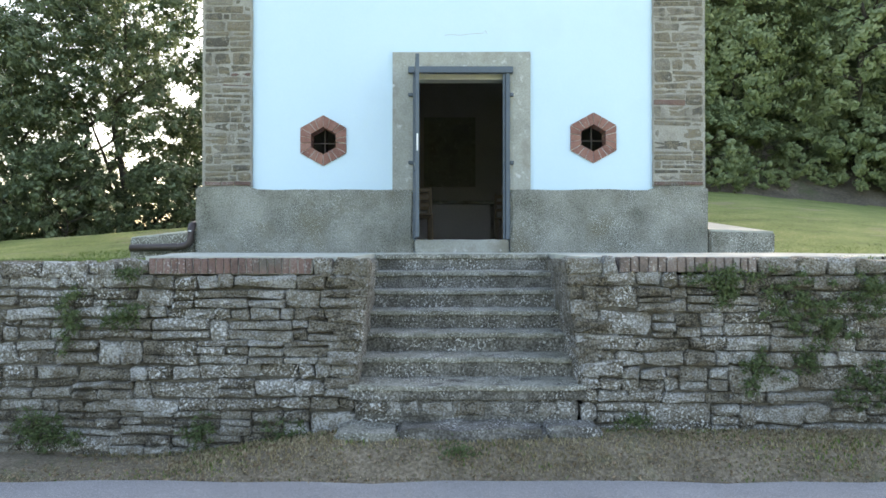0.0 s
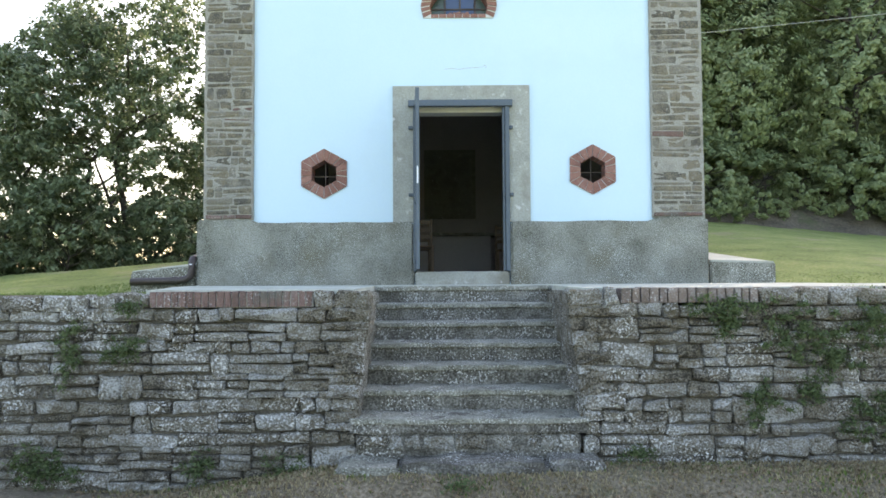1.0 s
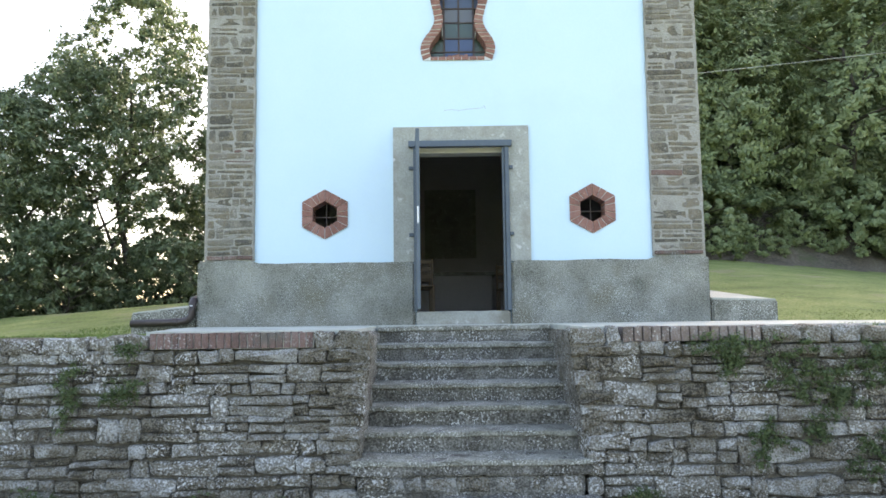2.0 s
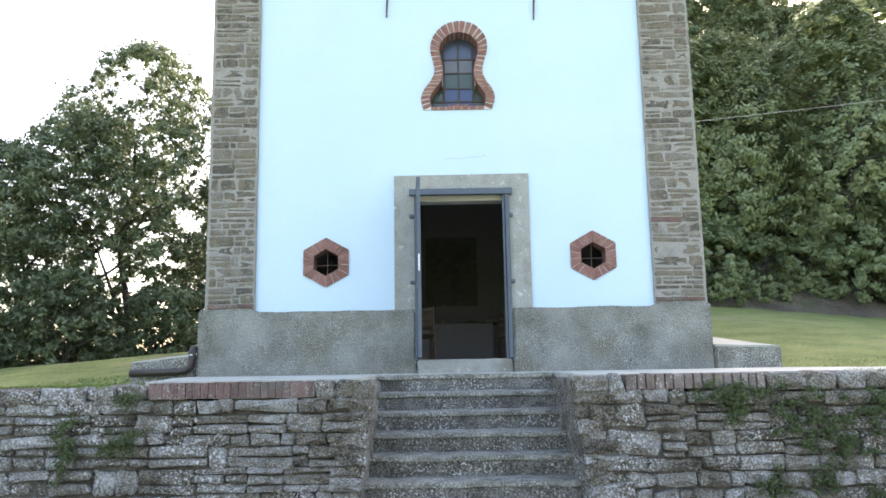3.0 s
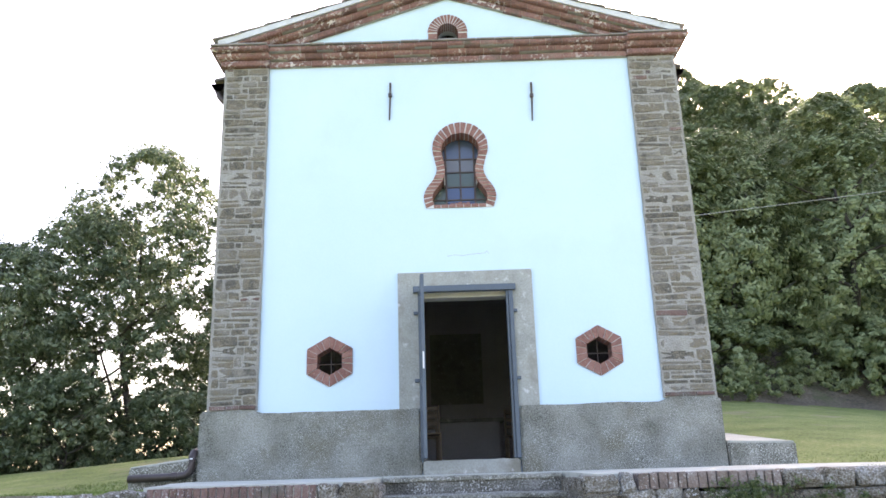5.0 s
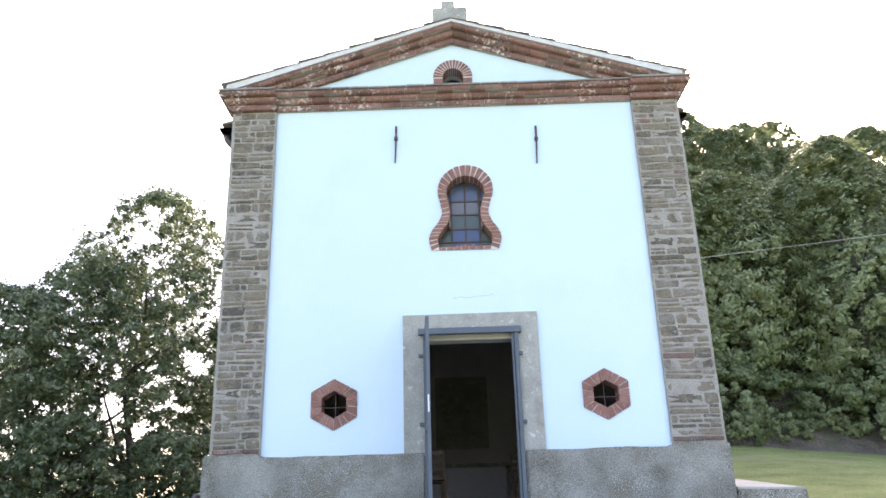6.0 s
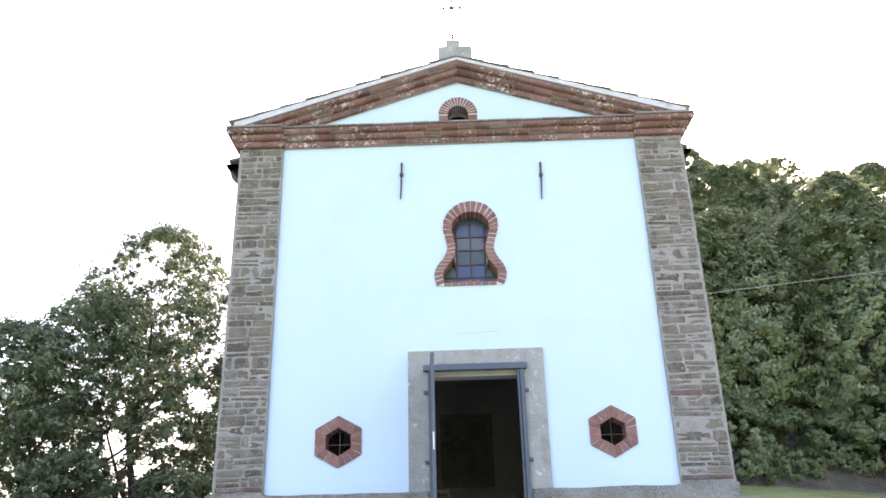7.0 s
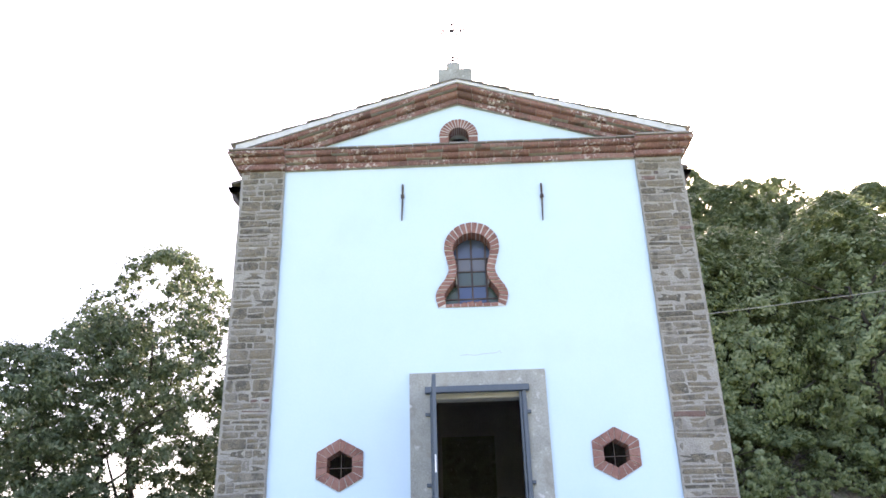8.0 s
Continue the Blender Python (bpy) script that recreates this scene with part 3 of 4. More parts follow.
# cornice blocks breaking forward over the pilasters, with a return on the side
def corner_block(x0, x1, side):
    for prof, count in COURSES:
        bm = bmesh.new()
        rows = []
        for y, z in prof:
            p = -y + (0.055 if y < 0 else 0.02)
            a, b = (x0 - p + 0.05, x1 + 0.012) if side < 0 else (x0 - 0.012, x1 + p - 0.05)
            rows.append([bm.verts.new(c) for c in ((a, -p, CZ + z * CK), (b, -p, CZ + z * CK), (b, 0.42, CZ + z * CK), (a, 0.42, CZ + z * CK))])
        for r, s in zip(rows, rows[1:]):
            for i in range(4):
                j = (i + 1) % 4
                bm.faces.new((r[i], r[j], s[j], s[i]))
        bm.faces.new(rows[0][::-1])
        bm.faces.new(rows[-1])
        bmesh.ops.recalc_face_normals(bm, faces=list(bm.faces))
        part("corner_brick", bm, OLDBRICK, corn)
    cap = box(x0 - (0.19 if side < 0 else 0.0), x1 + (0.19 if side > 0 else 0.0), -0.27, 0.45, CZ + 0.255, CZ + 0.282, 0.005)
    part("cap_tile", cap, ROOF, corn)


def corner_bricks(x0, x1):
    ln = (x1 - x0) / 2
    for prof, count in COURSES:
        me = moulding("brick", prof, ln, OLDBRICK, 0.0, CK, 0.004, 0.060)
        run(corn, me, ln, 2, x0, 0, CZ, 0, rng)


corner_bricks(PX[0], PX[1])
corner_bricks(PX[2], PX[3])
corner_block(PX[0], PX[1], -1)
corner_block(PX[2], PX[3], 1)

# raking cornices, verge mortar and stone roof slabs
SLOPE, ROOF_SLOPE = 0.325, 0.308
APEX = 6.765
RK = 0.95          # height of the raking moulding against the level one
EAVE_X = (PX[0] - 0.06, PX[3] + 0.06)
for side in (-1, 1):
    span = (CX - EAVE_X[0]) if side < 0 else (EAVE_X[1] - CX)
    s = SLOPE if side < 0 else -SLOPE
    x0 = EAVE_X[0] if side < 0 else CX
    z0 = APEX - SLOPE * span if side < 0 else APEX
    lo = [(CX, APEX), (x0 if side < 0 else EAVE_X[1], APEX - SLOPE * span), (x0 if side < 0 else EAVE_X[1], APEX - SLOPE * span + 0.2), (CX, APEX + 0.2)]
    rake = plate("raking_cornice", [lo], -0.03, 0.0, LIME, chapel, "weathered red moulded brick raking cornice")
    for prof, count in COURSES:
        n = round(count * 0.68)
        ln = span / n
        proud = 0.006 if prof is LOWER else 0.012
        run(rake, moulding("brick", prof, ln, OLDBRICK, s, RK, 0.0025, proud), ln, n, x0, 0, z0, s, rng, 0.004)
        attach(new("mortar_bed", moulding("mortar_bed", bed_profile(prof), span, LIME, s, RK, 0.0, proud)), rake, Matrix.Translation((x0, 0, z0)))
    top = APEX + 0.28 * RK + 0.004
    xe = x0 - 0.03 if side < 0 else EAVE_X[1] + 0.03
    under = top - SLOPE * (span + 0.03)
    over = top + 0.030 - ROOF_SLOPE * (span + 0.03)
    plate("verge_mortar", [[(CX, top), (CX, top + 0.045), (xe, over + 0.015), (xe, under)]], -0.224, 0.3, VERGE, chapel, "whitish mortar verge under the roof slabs")
    m = 9
    w = (span + 0.065) / m
    for i in range(m):
        xa = i * w
        slab_l = w * 1.12
        bm = rough_block(0, slab_l, -0.240 + rng.uniform(-0.012, 0.012), 0.55, 0.0, 0.022, 0.12, 0.006, 7.0, 0.006)
        # each slab laps over the one below it
        for v in bm.verts:
            d = xa + v.co.x
            zz = top + 0.040 - ROOF_SLOPE * d + v.co.z + 0.03 * (v.co.x / slab_l)
            v.co = Vector((CX + side * d, v.co.y, zz))
        if side < 0:
            bmesh.ops.reverse_faces(bm, faces=list(bm.faces))
        part("roof_slab", bm, ROOF, chapel)
    zr = top + 0.02
    back_roof = [(CX, zr), (CX + side * (span + 0.06), zr - ROOF_SLOPE * (span + 0.06)), (CX + side * (span + 0.06), zr - ROOF_SLOPE * (span + 0.06) - 0.07), (CX, zr - 0.07)]
    plate("roof", [back_roof], 0.56, 8.2, ROOF, chapel, "brown stone-slab gable roof")

# pedestal and iron cross on the ridge
ped = rough_block(-0.15, 0.372, -0.16, 0.34, 7.02, 7.33, 0.12, 0.006, 5.0, 0.012)
part("pedestal", ped, SURROUND, chapel, "grey cement pedestal on the gable peak")
part("pedestal", rough_block(-0.02, 0.19, -0.05, 0.18, 7.32, 7.54, 0.08, 0.01, 6.0, 0.015), SURROUND, chapel)
bm = tube([(0.090, 0.07, 7.5), (0.090, 0.07, 8.39)], 0.010, 6)
tube([(-0.068, 0.07, 8.23), (0.248, 0.07, 8.23)], 0.010, 6, bm)
for cx, cz in ((0.090, 8.40), (-0.078, 8.23), (0.258, 8.23), (0.052, 7.68), (0.128, 7.68)):
    ring = [(cx + 0.038 * math.cos(k * math.tau / 10), 0.07, cz + 0.038 * math.sin(k * math.tau / 10)) for k in range(11)]
    tube(ring, 0.013, 5, bm, cap=False)
for sx, sz in ((1, 1), (-1, 1), (1, -1), (-1, -1)):
    tube([(0.090, 0.07, 8.23), (0.090 + sx * 0.085, 0.07, 8.23 + sz * 0.085)], 0.013, 5, bm)
part("iron_cross", bm, DARKIRON, chapel, "thin wrought-iron cross with small scrolls", smooth=True)

# gutters under the side eaves
for sgn, gx in ((-1, PX[0] - 0.27), (1, PX[3] + 0.20)):
    bm = bmesh.new()
    ringsets = []
    for y in (0.46, 8.1):
        ringsets.append([bm.verts.new((gx + 0.105 * math.cos(math.pi + k * math.pi / 8), y, 5.75 + 0.105 * math.sin(math.pi + k * math.pi / 8))) for k in range(9)])
    for k in range(8):
        bm.faces.new((ringsets[0][k], ringsets[0][k + 1], ringsets[1][k + 1], ringsets[1][k]))
    bm.faces.new(ringsets[0])
    bmesh.ops.solidify(bm, geom=list(bm.faces), thickness=0.004)
    part("gutter", bm, COPPER, chapel, "dark brown metal half-round gutter", smooth=True)
    wall_x = PX[0] if sgn < 0 else PX[3]
    out = gx + sgn * 0.07
    eave = [(wall_x, 5.93), (out, 5.84), (out, 5.80), (wall_x, 5.89)]
    plate("eave_slab", [eave], 0.48, 8.1, ROOF, chapel)
    pts = [(gx, 0.53, 5.70), (gx, 0.53, 5.62), (gx - sgn * 0.02, 0.53, 5.56), (gx - sgn * 0.08, 0.53, 5.49), (gx - sgn * 0.15, 0.53, 5.44), (gx - sgn * 0.19, 0.53, 5.36), (gx - sgn * 0.20, 0.53, 5.2), (gx - sgn * 0.20, 0.53, 0.4)]
    part("downpipe", tube(pts, 0.05, 10), COPPER, chapel, smooth=True)

# ---- windows ----
GLASS_BLUE, GLASS_DEEP = glass("blue_glass", (0.10, 0.145, 0.25)), glass("deep_blue_glass", (0.06, 0.11, 0.25))
GLASS_GREY, GLASS_GREEN = glass("grey_glass", (0.20, 0.21, 0.225)), glass("green_glass", (0.085, 0.135, 0.115))


def ring_bricks(parent, inner, outer, groups, y0, y1, mat, rng, joint=0.007):
    """Bricks between two loops of equal length; groups: index ranges, one for each brick; a mortar joint at both ends."""
    n = len(inner)
    for a, b in groups:
        sides = []
        for loop in (inner, outer):
            q = [Vector(loop[k % n]) for k in range(a, b + 1)]
            q[0] = q[0] + (q[1] - q[0]).normalized() * min(joint, (q[1] - q[0]).length * 0.4)
            q[-1] = q[-1] + (q[-2] - q[-1]).normalized() * min(joint, (q[-2] - q[-1]).length * 0.4)
            sides.append([tuple(p) for p in q])
        part("brick", poly_prism(sides[0], sides[1], y0 + rng.uniform(-0.006, 0.006), y1), mat, parent)


def bedding(name, outer, inner, parent_label, front=-0.015, back=0.30):
    """The mortar ring that holds the bricks of an opening, through the wall's depth."""
    a, b = [Vector(p) for p in inner], [Vector(p) for p in outer]
    inner = [tuple(p.lerp(q, 0.06)) for p, q in zip(a, b)]
    outer = [tuple(q.lerp(p, 0.03)) for p, q in zip(a, b)]
    return plate(name, [outer, inner], front, back, VERGE, chapel, parent_label)


rng = random.Random(5)
# keyhole window: sill bricks and voussoirs
win = bedding("keyhole_window", [(x, z) for x, z in keyhole(half_out)], [(x, z) for x, z in keyhole(half_in)], "guitar-shaped window in red brick with coloured panes")
step_n = len(half_out) - 1
cuts = [round(i * step_n / 20) for i in range(21)]
for sgn in (1, -1):
    inn = [(kx(p.y) + sgn * p.x, p.y) for p in half_in]
    out = [(kx(p.y) + sgn * p.x, p.y) for p in half_out]
    ring_bricks(win, inn, out, [(a, b) for a, b in zip(cuts, cuts[1:]) if b > a], -0.026, 0.30, BRICK, rng, 0.010)
for i in range(7):
    w = 0.72 / 7
    xa = KX - 0.36 + i * w
    part("brick", box(xa + 0.004, xa + w - 0.004, -0.024 + rng.uniform(-0.005, 0.005), 0.20, 3.497, 3.545, 0.004), BRICK, win)
rows = [(3.55, 3.69, GLASS_DEEP), (3.69, 3.88, GLASS_DEEP), (3.88, 4.10, GLASS_GREEN), (4.10, 4.30, GLASS_GREY), (4.30, 4.64, GLASS_BLUE)]
WX = KX + 0.025
for z0, z1, g in rows:
    for x0, x1 in ((WX - 0.40, WX - 0.205), (WX - 0.195, WX - 0.008), (WX + 0.008, WX + 0.195), (WX + 0.205, WX + 0.40)):
        outer = abs((x0 + x1) / 2 - WX) > 0.2
        if outer and 3.85 < z0 < 4.2:
            continue
        part("pane", box(x0, x1, 0.225, 0.231, z0 + 0.006, z1 - 0.006), (GLASS_GREEN if z0 < 3.85 else GLASS_BLUE) if outer else g, win)
part("window_bar", box(WX - 0.011, WX + 0.011, 0.212, 0.238, 3.55, 4.64), DARKIRON, win)
for z in (3.69, 3.88, 4.10, 4.30):
    part("window_bar", box(WX - 0.40, WX + 0.40, 0.214, 0.236, z - 0.010, z + 0.010), DARKIRON, win)
for x in (WX - 0.2, WX + 0.2):
    part("window_bar", box(x - 0.013, x + 0.013, 0.205, 0.236, 3.55, 4.55), DARKIRON, win)
# whitewashed inner reveal beside the lower lobes, broken mortar on the sill
for sgn in (-1, 1):
    part("reveal", box(min(WX + sgn * 0.215, WX + sgn * 0.232), max(WX + sgn * 0.215, WX + sgn * 0.232), 0.06, 0.21, 3.86, 4.02, 0.004), LIME, win, "pale mortar reveal")
for i in range(5):
    xa = KX - 0.13 + i * 0.055 + rng.uniform(-0.01, 0.01)
    part("rubble", rough_block(xa, xa + 0.05, 0.02, 0.09, 3.542, 3.575 + rng.uniform(0.0, 0.02), 0.03, 0.006, 20.0, 0.006), BRICK, win)

# hexagonal windows
for c, tilt in ((HEX_L, 1.0), (HEX_R, -1.5)):
    ho, hi_ = hexagon(c, 0.327), hexagon(c, 0.176)
    hw = bedding("hexagonal_window", ho, hi_, "small hexagonal window framed in red brick", -0.011, 0.24)
    for k in range(6):
        a_o, b_o, a_i, b_i = Vector(ho[k]), Vector(ho[(k + 1) % 6]), Vector(hi_[k]), Vector(hi_[(k + 1) % 6])
        m = 3
        marks = [0.0] + [(j + rng.uniform(-0.16, 0.16)) / m for j in range(1, m)] + [1.0]
        for j in range(m):
            t0, t1 = marks[j], marks[j + 1]
            li, lo = [a_i.lerp(b_i, t0), a_i.lerp(b_i, t1)], [a_o.lerp(b_o, t0), a_o.lerp(b_o, t1)]
            ring_bricks(hw, li, lo, [(0, 1)], -0.022, 0.23, BRICK, rng, rng.uniform(0.002, 0.006))
    part("window_bar", box(c[0] - 0.005, c[0] + 0.005, 0.13, 0.14, c[1] - 0.185, c[1] + 0.185), DARKIRON, hw)
    part("window_bar", box(c[0] - 0.185, c[0] + 0.185, 0.128, 0.138, c[1] - 0.025, c[1] - 0.015), DARKIRON, hw)

# small arched opening in the gable
go = arch(0.29, 5.99, 16)
gi = arch(0.145, 5.99, 16)
gw = bedding("gable_vent", go, gi, "small arched opening with a brick surround")
for k in range(16):
    ring_bricks(gw, gi[:17], go[:17], [(k, k + 1)], -0.024, 0.19, BRICK, rng)
for sgn in (1, -1):
    for j in range(2):
        za = 5.995 + j * 0.098
        xa, xb = OX + sgn * 0.15, OX + sgn * 0.285
        part("brick", box(min(xa, xb), max(xa, xb), -0.024, 0.19, za, za + 0.092, 0.004), BRICK, gw)
part("window_bar", box(OX - 0.15, OX + 0.15, 0.10, 0.112, 6.10, 6.112), DARKIRON, gw)
# ---- doorway ----
doorway = plate("door_surround", [[(-0.648, 0.815), (DOOR_L, 0.815), (DOOR_L, DOOR_T), (DOOR_R, DOOR_T), (DOOR_R, 0.815), (1.122, 0.815), (1.122, 2.597), (-0.648, 2.592)]], -0.045, 0.0, SURROUND, chapel, "plain grey cement door surround")
part("threshold", rough_block(DOOR_L + 0.01, DOOR_R - 0.01, -0.085, 0.40, 0.0, 0.185, 0.1, 0.006, 6.0, 0.015), SURROUND, chapel, "worn grey stone threshold")
part("lintel", box(DOOR_L + 0.002, DOOR_R - 0.002, 0.11, 0.41, 2.29, 2.338, 0.006), LINTEL, chapel, "cream painted wooden lintel")
part("lintel", box(DOOR_L + 0.002, DOOR_R - 0.002, 0.05, 0.105, 2.262, 2.338, 0.006), LINTEL, chapel)
gate = thing("door", -0.345, -0.1, 0.19, "blue-grey steel door standing open outwards in its frame", "door")
part("frame_post", box(-0.385, -0.345, -0.10, -0.048, 0.19, 2.33, 0.004), IRON, gate)
part("frame_post", box(0.80, 0.855, -0.10, -0.048, 0.19, 2.33, 0.004), IRON, gate)
part("frame_post", box(0.765, 0.798, -0.075, -0.048, 0.19, 2.31, 0.004), IRON, gate)
part("frame_head", box(-0.445, 0.895, -0.125, -0.047, 2.31, 2.392, 0.006), IRON, gate)
for z in (1.17, 2.04):
    for x0, x1 in ((-0.445, -0.386), (0.856, 0.905)):
        part("bracket", box(x0, x1, -0.09, -0.046, z - 0.022, z + 0.022, 0.006), IRON, gate)
leaf_m = Matrix.Translation((-0.345, -0.10, 0)) @ Matrix.Rotation(radians(3.0), 4, "Z")
leaf = box(-0.022, 0.022, -0.90, 0.0, 0.20, 0.28, 0.003)
for a in ((-0.022, 0.022, -0.90, -0.84, 0.28, 2.25), (-0.022, 0.022, -0.06, 0.0, 0.28, 2.25), (-0.022, 0.022, -0.90, 0.0, 2.25, 2.33), (-0.022, 0.022, -0.84, -0.06, 1.05, 1.13)):
    box(*a, 0.003, leaf)
bmesh.ops.transform(leaf, matrix=leaf_m, verts=list(leaf.verts))
leaf = part("door_leaf", leaf, IRON, gate)
panel = box(-0.008, 0.008, -0.84, -0.06, 0.28, 1.05)
box(-0.008, 0.008, -0.84, -0.06, 1.13, 2.25, 0, panel)
bmesh.ops.transform(panel, matrix=leaf_m, verts=list(panel.verts))
part("panel", panel, IRON, leaf)
lock = box(-0.009, 0.009, -0.908, -0.901, 1.20, 1.40, 0.002)
bmesh.ops.transform(lock, matrix=leaf_m, verts=list(lock.verts))
part("lock_plate", lock, WHITE, leaf, "pale lock plate on the door edge")

# iron wall ties
for x, z0, z1 in ((-0.722, 4.83, 5.41), (1.285, 4.755, 5.345)):
    tie = thing("wall_tie", x, -0.03, z0, "dark wrought-iron tie bar on the plaster", "wall anchor", "iron wall ties")
    part("bar", tube([(x - 0.012, -0.022, z0), (x, -0.024, (z0 + z1) / 2), (x + 0.006, -0.022, z1)], [0.010, 0.014, 0.016], 6), DARKIRON, tie)
    part("key", box(x - 0.022, x + 0.026, -0.05, 0.005, z0 + 0.36, z0 + 0.41, 0.006), DARKIRON, tie)

# ---- inside ----
def chair(x, y, rz, mat):
    t = thing("chair", 0, 0, 0, "wooden chair with a slatted back inside the dark chapel", "chair", "chapel chairs")
    part("seat", box(-0.2, 0.2, -0.2, 0.2, 0.43, 0.46, 0.008), mat, t)
    for a in (-0.18, 0.18):
        part("leg", box(a - 0.018, a + 0.018, -0.2, -0.165, 0.0, 0.43, 0.004), mat, t)
        part("leg", box(a - 0.018, a + 0.018, 0.165, 0.2, 0.0, 0.9, 0.004), mat, t)
    for z in (0.58, 0.70, 0.82):
        part("back_slat", box(-0.16, 0.16, 0.175, 0.192, z, z + 0.06, 0.004), mat, t)
    t.matrix_basis = pose(x, y, 0.17, 0, 0, rz)
    return t


c0 = chair(-0.36, 2.2, 4, WOOD)
for x, y, rz in ((-0.9, 2.25, -5), (-0.42, 3.1, 3), (1.15, 2.6, -4), (1.12, 3.6, 2)):
    copy_thing(c0, pose(x, y, 0.17, 0, 0, rz))
altar = thing("altar", 0.2, 6.6, 0.17, "plain plastered altar table at the far end", "altar")
part("base", box(-0.6, 1.0, 6.4, 7.1, 0.17, 1.05, 0.01), INSIDE, altar)
part("top", box(-0.7, 1.1, 6.3, 7.2, 1.05, 1.12, 0.01), SURROUND, altar)
pic = thing("altar_picture", 0.2, 7.5, 1.8, "large dark framed panel above the altar", "picture")
part("panel", box(-0.35, 0.65, 7.54, 7.58, 1.6, 3.0), SURROUND, pic)
plate("frame", [rect(-0.43, 0.73, 1.52, 3.08), rect(-0.352, 0.652, 1.598, 3.002)], 7.5, 7.585, SURROUND, pic)

# a hairline crack in the plaster over the door
crack = [(0.02, 2.82), (0.12, 2.835), (0.22, 2.82), (0.34, 2.838), (0.46, 2.845), (0.52, 2.85), (0.55, 2.88), (0.57, 2.84)]
part("crack", tube([(x, 0.0, z) for x, z in crack], 0.0022, 4), SURROUND, chapel)


# ---- trees ----
def leaf_mesh(name, centres, radii, per, size, mat, seed, up=0.35, heart=None):
    """Many small leaves, scattered in clumps."""
    rng = np.random.default_rng(seed)
    C = np.repeat(np.array(centres, float), per, axis=0)
    R = np.repeat(np.array(radii, float), per)[:, None]
    n = len(C)
    d = rng.normal(size=(n, 3))
    d /= np.linalg.norm(d, axis=1)[:, None]
    pos = C + d * R * np.minimum(np.abs(rng.normal(0.0, 0.6, (n, 1))), 1.25) * np.array([1, 1, 0.7])
    nor = rng.normal(size=(n, 3)) * (0.75 - up) + np.array([0, 0, up * 1.3]) + d * 0.8
    if heart is not None:
        away = pos - np.array(heart, float)
        nor = nor * 0.8 + away / (np.linalg.norm(away, axis=1)[:, None] + 1e-9)
    nor /= np.linalg.norm(nor, axis=1)[:, None]
    t = rng.normal(size=(n, 3))
    a = np.cross(nor, t)
    a /= np.linalg.norm(a, axis=1)[:, None] + 1e-9
    b = np.cross(nor, a)
    s = (size * rng.uniform(0.6, 1.4, (n, 1)))
    v = np.stack([pos - a * s, pos + b * s * 0.42 - nor * s * 0.1, pos + a * s, pos - b * s * 0.42 - nor * s * 0.1], 1).reshape(-1, 3)
    me = bpy.data.meshes.new(name)
    me.vertices.add(4 * n)
    me.vertices.foreach_set("co", v.astype(np.float32).ravel())
    me.loops.add(4 * n)
    me.loops.foreach_set("vertex_index", np.arange(4 * n, dtype=np.int32))
    me.polygons.add(n)
    me.polygons.foreach_set("loop_start", np.arange(0, 4 * n, 4, dtype=np.int32))
    me.update(calc_edges=True)
    me.materials.append(mat)
    return me


def tree(name, x, y, z, height, spread, low, label, seed, per=90, clumps=260, size=0.11, mat=None, gap=0.0, shell=0.25, face=False, clump=(0.045, 0.17)):
    """A trunk, forking limbs and a crown of leaf clumps; low: where the crown begins, as a share of the height."""
    rng = random.Random(seed)
    t = thing(name, x, y, z, label, "tree")
    base = Vector((x, y, z))
    pts, p = [], base.copy()
    for i in range(7):
        pts.append(p.copy())
        p = p + Vector((rng.uniform(-0.28, 0.28), rng.uniform(-0.28, 0.28), height * 0.095))
    r0 = height * 0.015
    bm = tube(pts, [r0 * (1 - 0.11 * i) for i in range(7)], 9)
    ends = []
    for i in range(16):
        s = pts[rng.randint(1, 6)].copy()
        az, el = rng.uniform(0, math.tau), rng.uniform(0.1, 0.9)
        ln = min(spread * rng.uniform(0.45, 0.8), 0.9 * (base.z + height * 0.92 - s.z) / max(0.15, math.sin(el)))
        q, path = s, [s.copy()]
        for k in range(4):
            q = q + Vector((math.cos(az) * math.cos(el), math.sin(az) * math.cos(el), math.sin(el))) * ln / 4
            az += rng.uniform(-0.35, 0.35)
            el += rng.uniform(-0.25, 0.2)
            path.append(q.copy())
            ends.append(q.copy())
        tube(path, [r0 * 0.42 * (1 - 0.2 * k) for k in range(5)], 6, bm)
    part("trunk", bm, BARK, t, smooth=True)
    centres, radii = [], []
    for i in range(clumps):
        u = rng.uniform(low, 1.0)
        v = (u - low) / (1 - low)
        prof = math.sqrt(max(0.0, 1 - ((v - 0.45) / 0.55) ** 2)) if v > 0.45 else 0.75 + 0.25 * v / 0.45
        az = rng.uniform(0, math.tau)
        rr = spread * prof * rng.uniform(shell, 1.0) ** 0.6 * (0.8 + 0.35 * noise.noise(Vector((math.cos(az) * 1.4 + seed, math.sin(az) * 1.4, u * 3))))
        c = base + Vector((math.cos(az) * rr, math.sin(az) * rr, u * height))
        if gap and noise.noise(c * 0.55 + Vector((seed, 0, 0))) < -gap:
            continue
        centres.append(c)
        radii.append(spread * rng.uniform(*clump))
    me = leaf_mesh("crown", centres, radii, per, size, mat or LEAF, seed, heart=base + Vector((0, 0, height * 0.45)) if face else None)
    attach(new("crown", me), t)
    return t


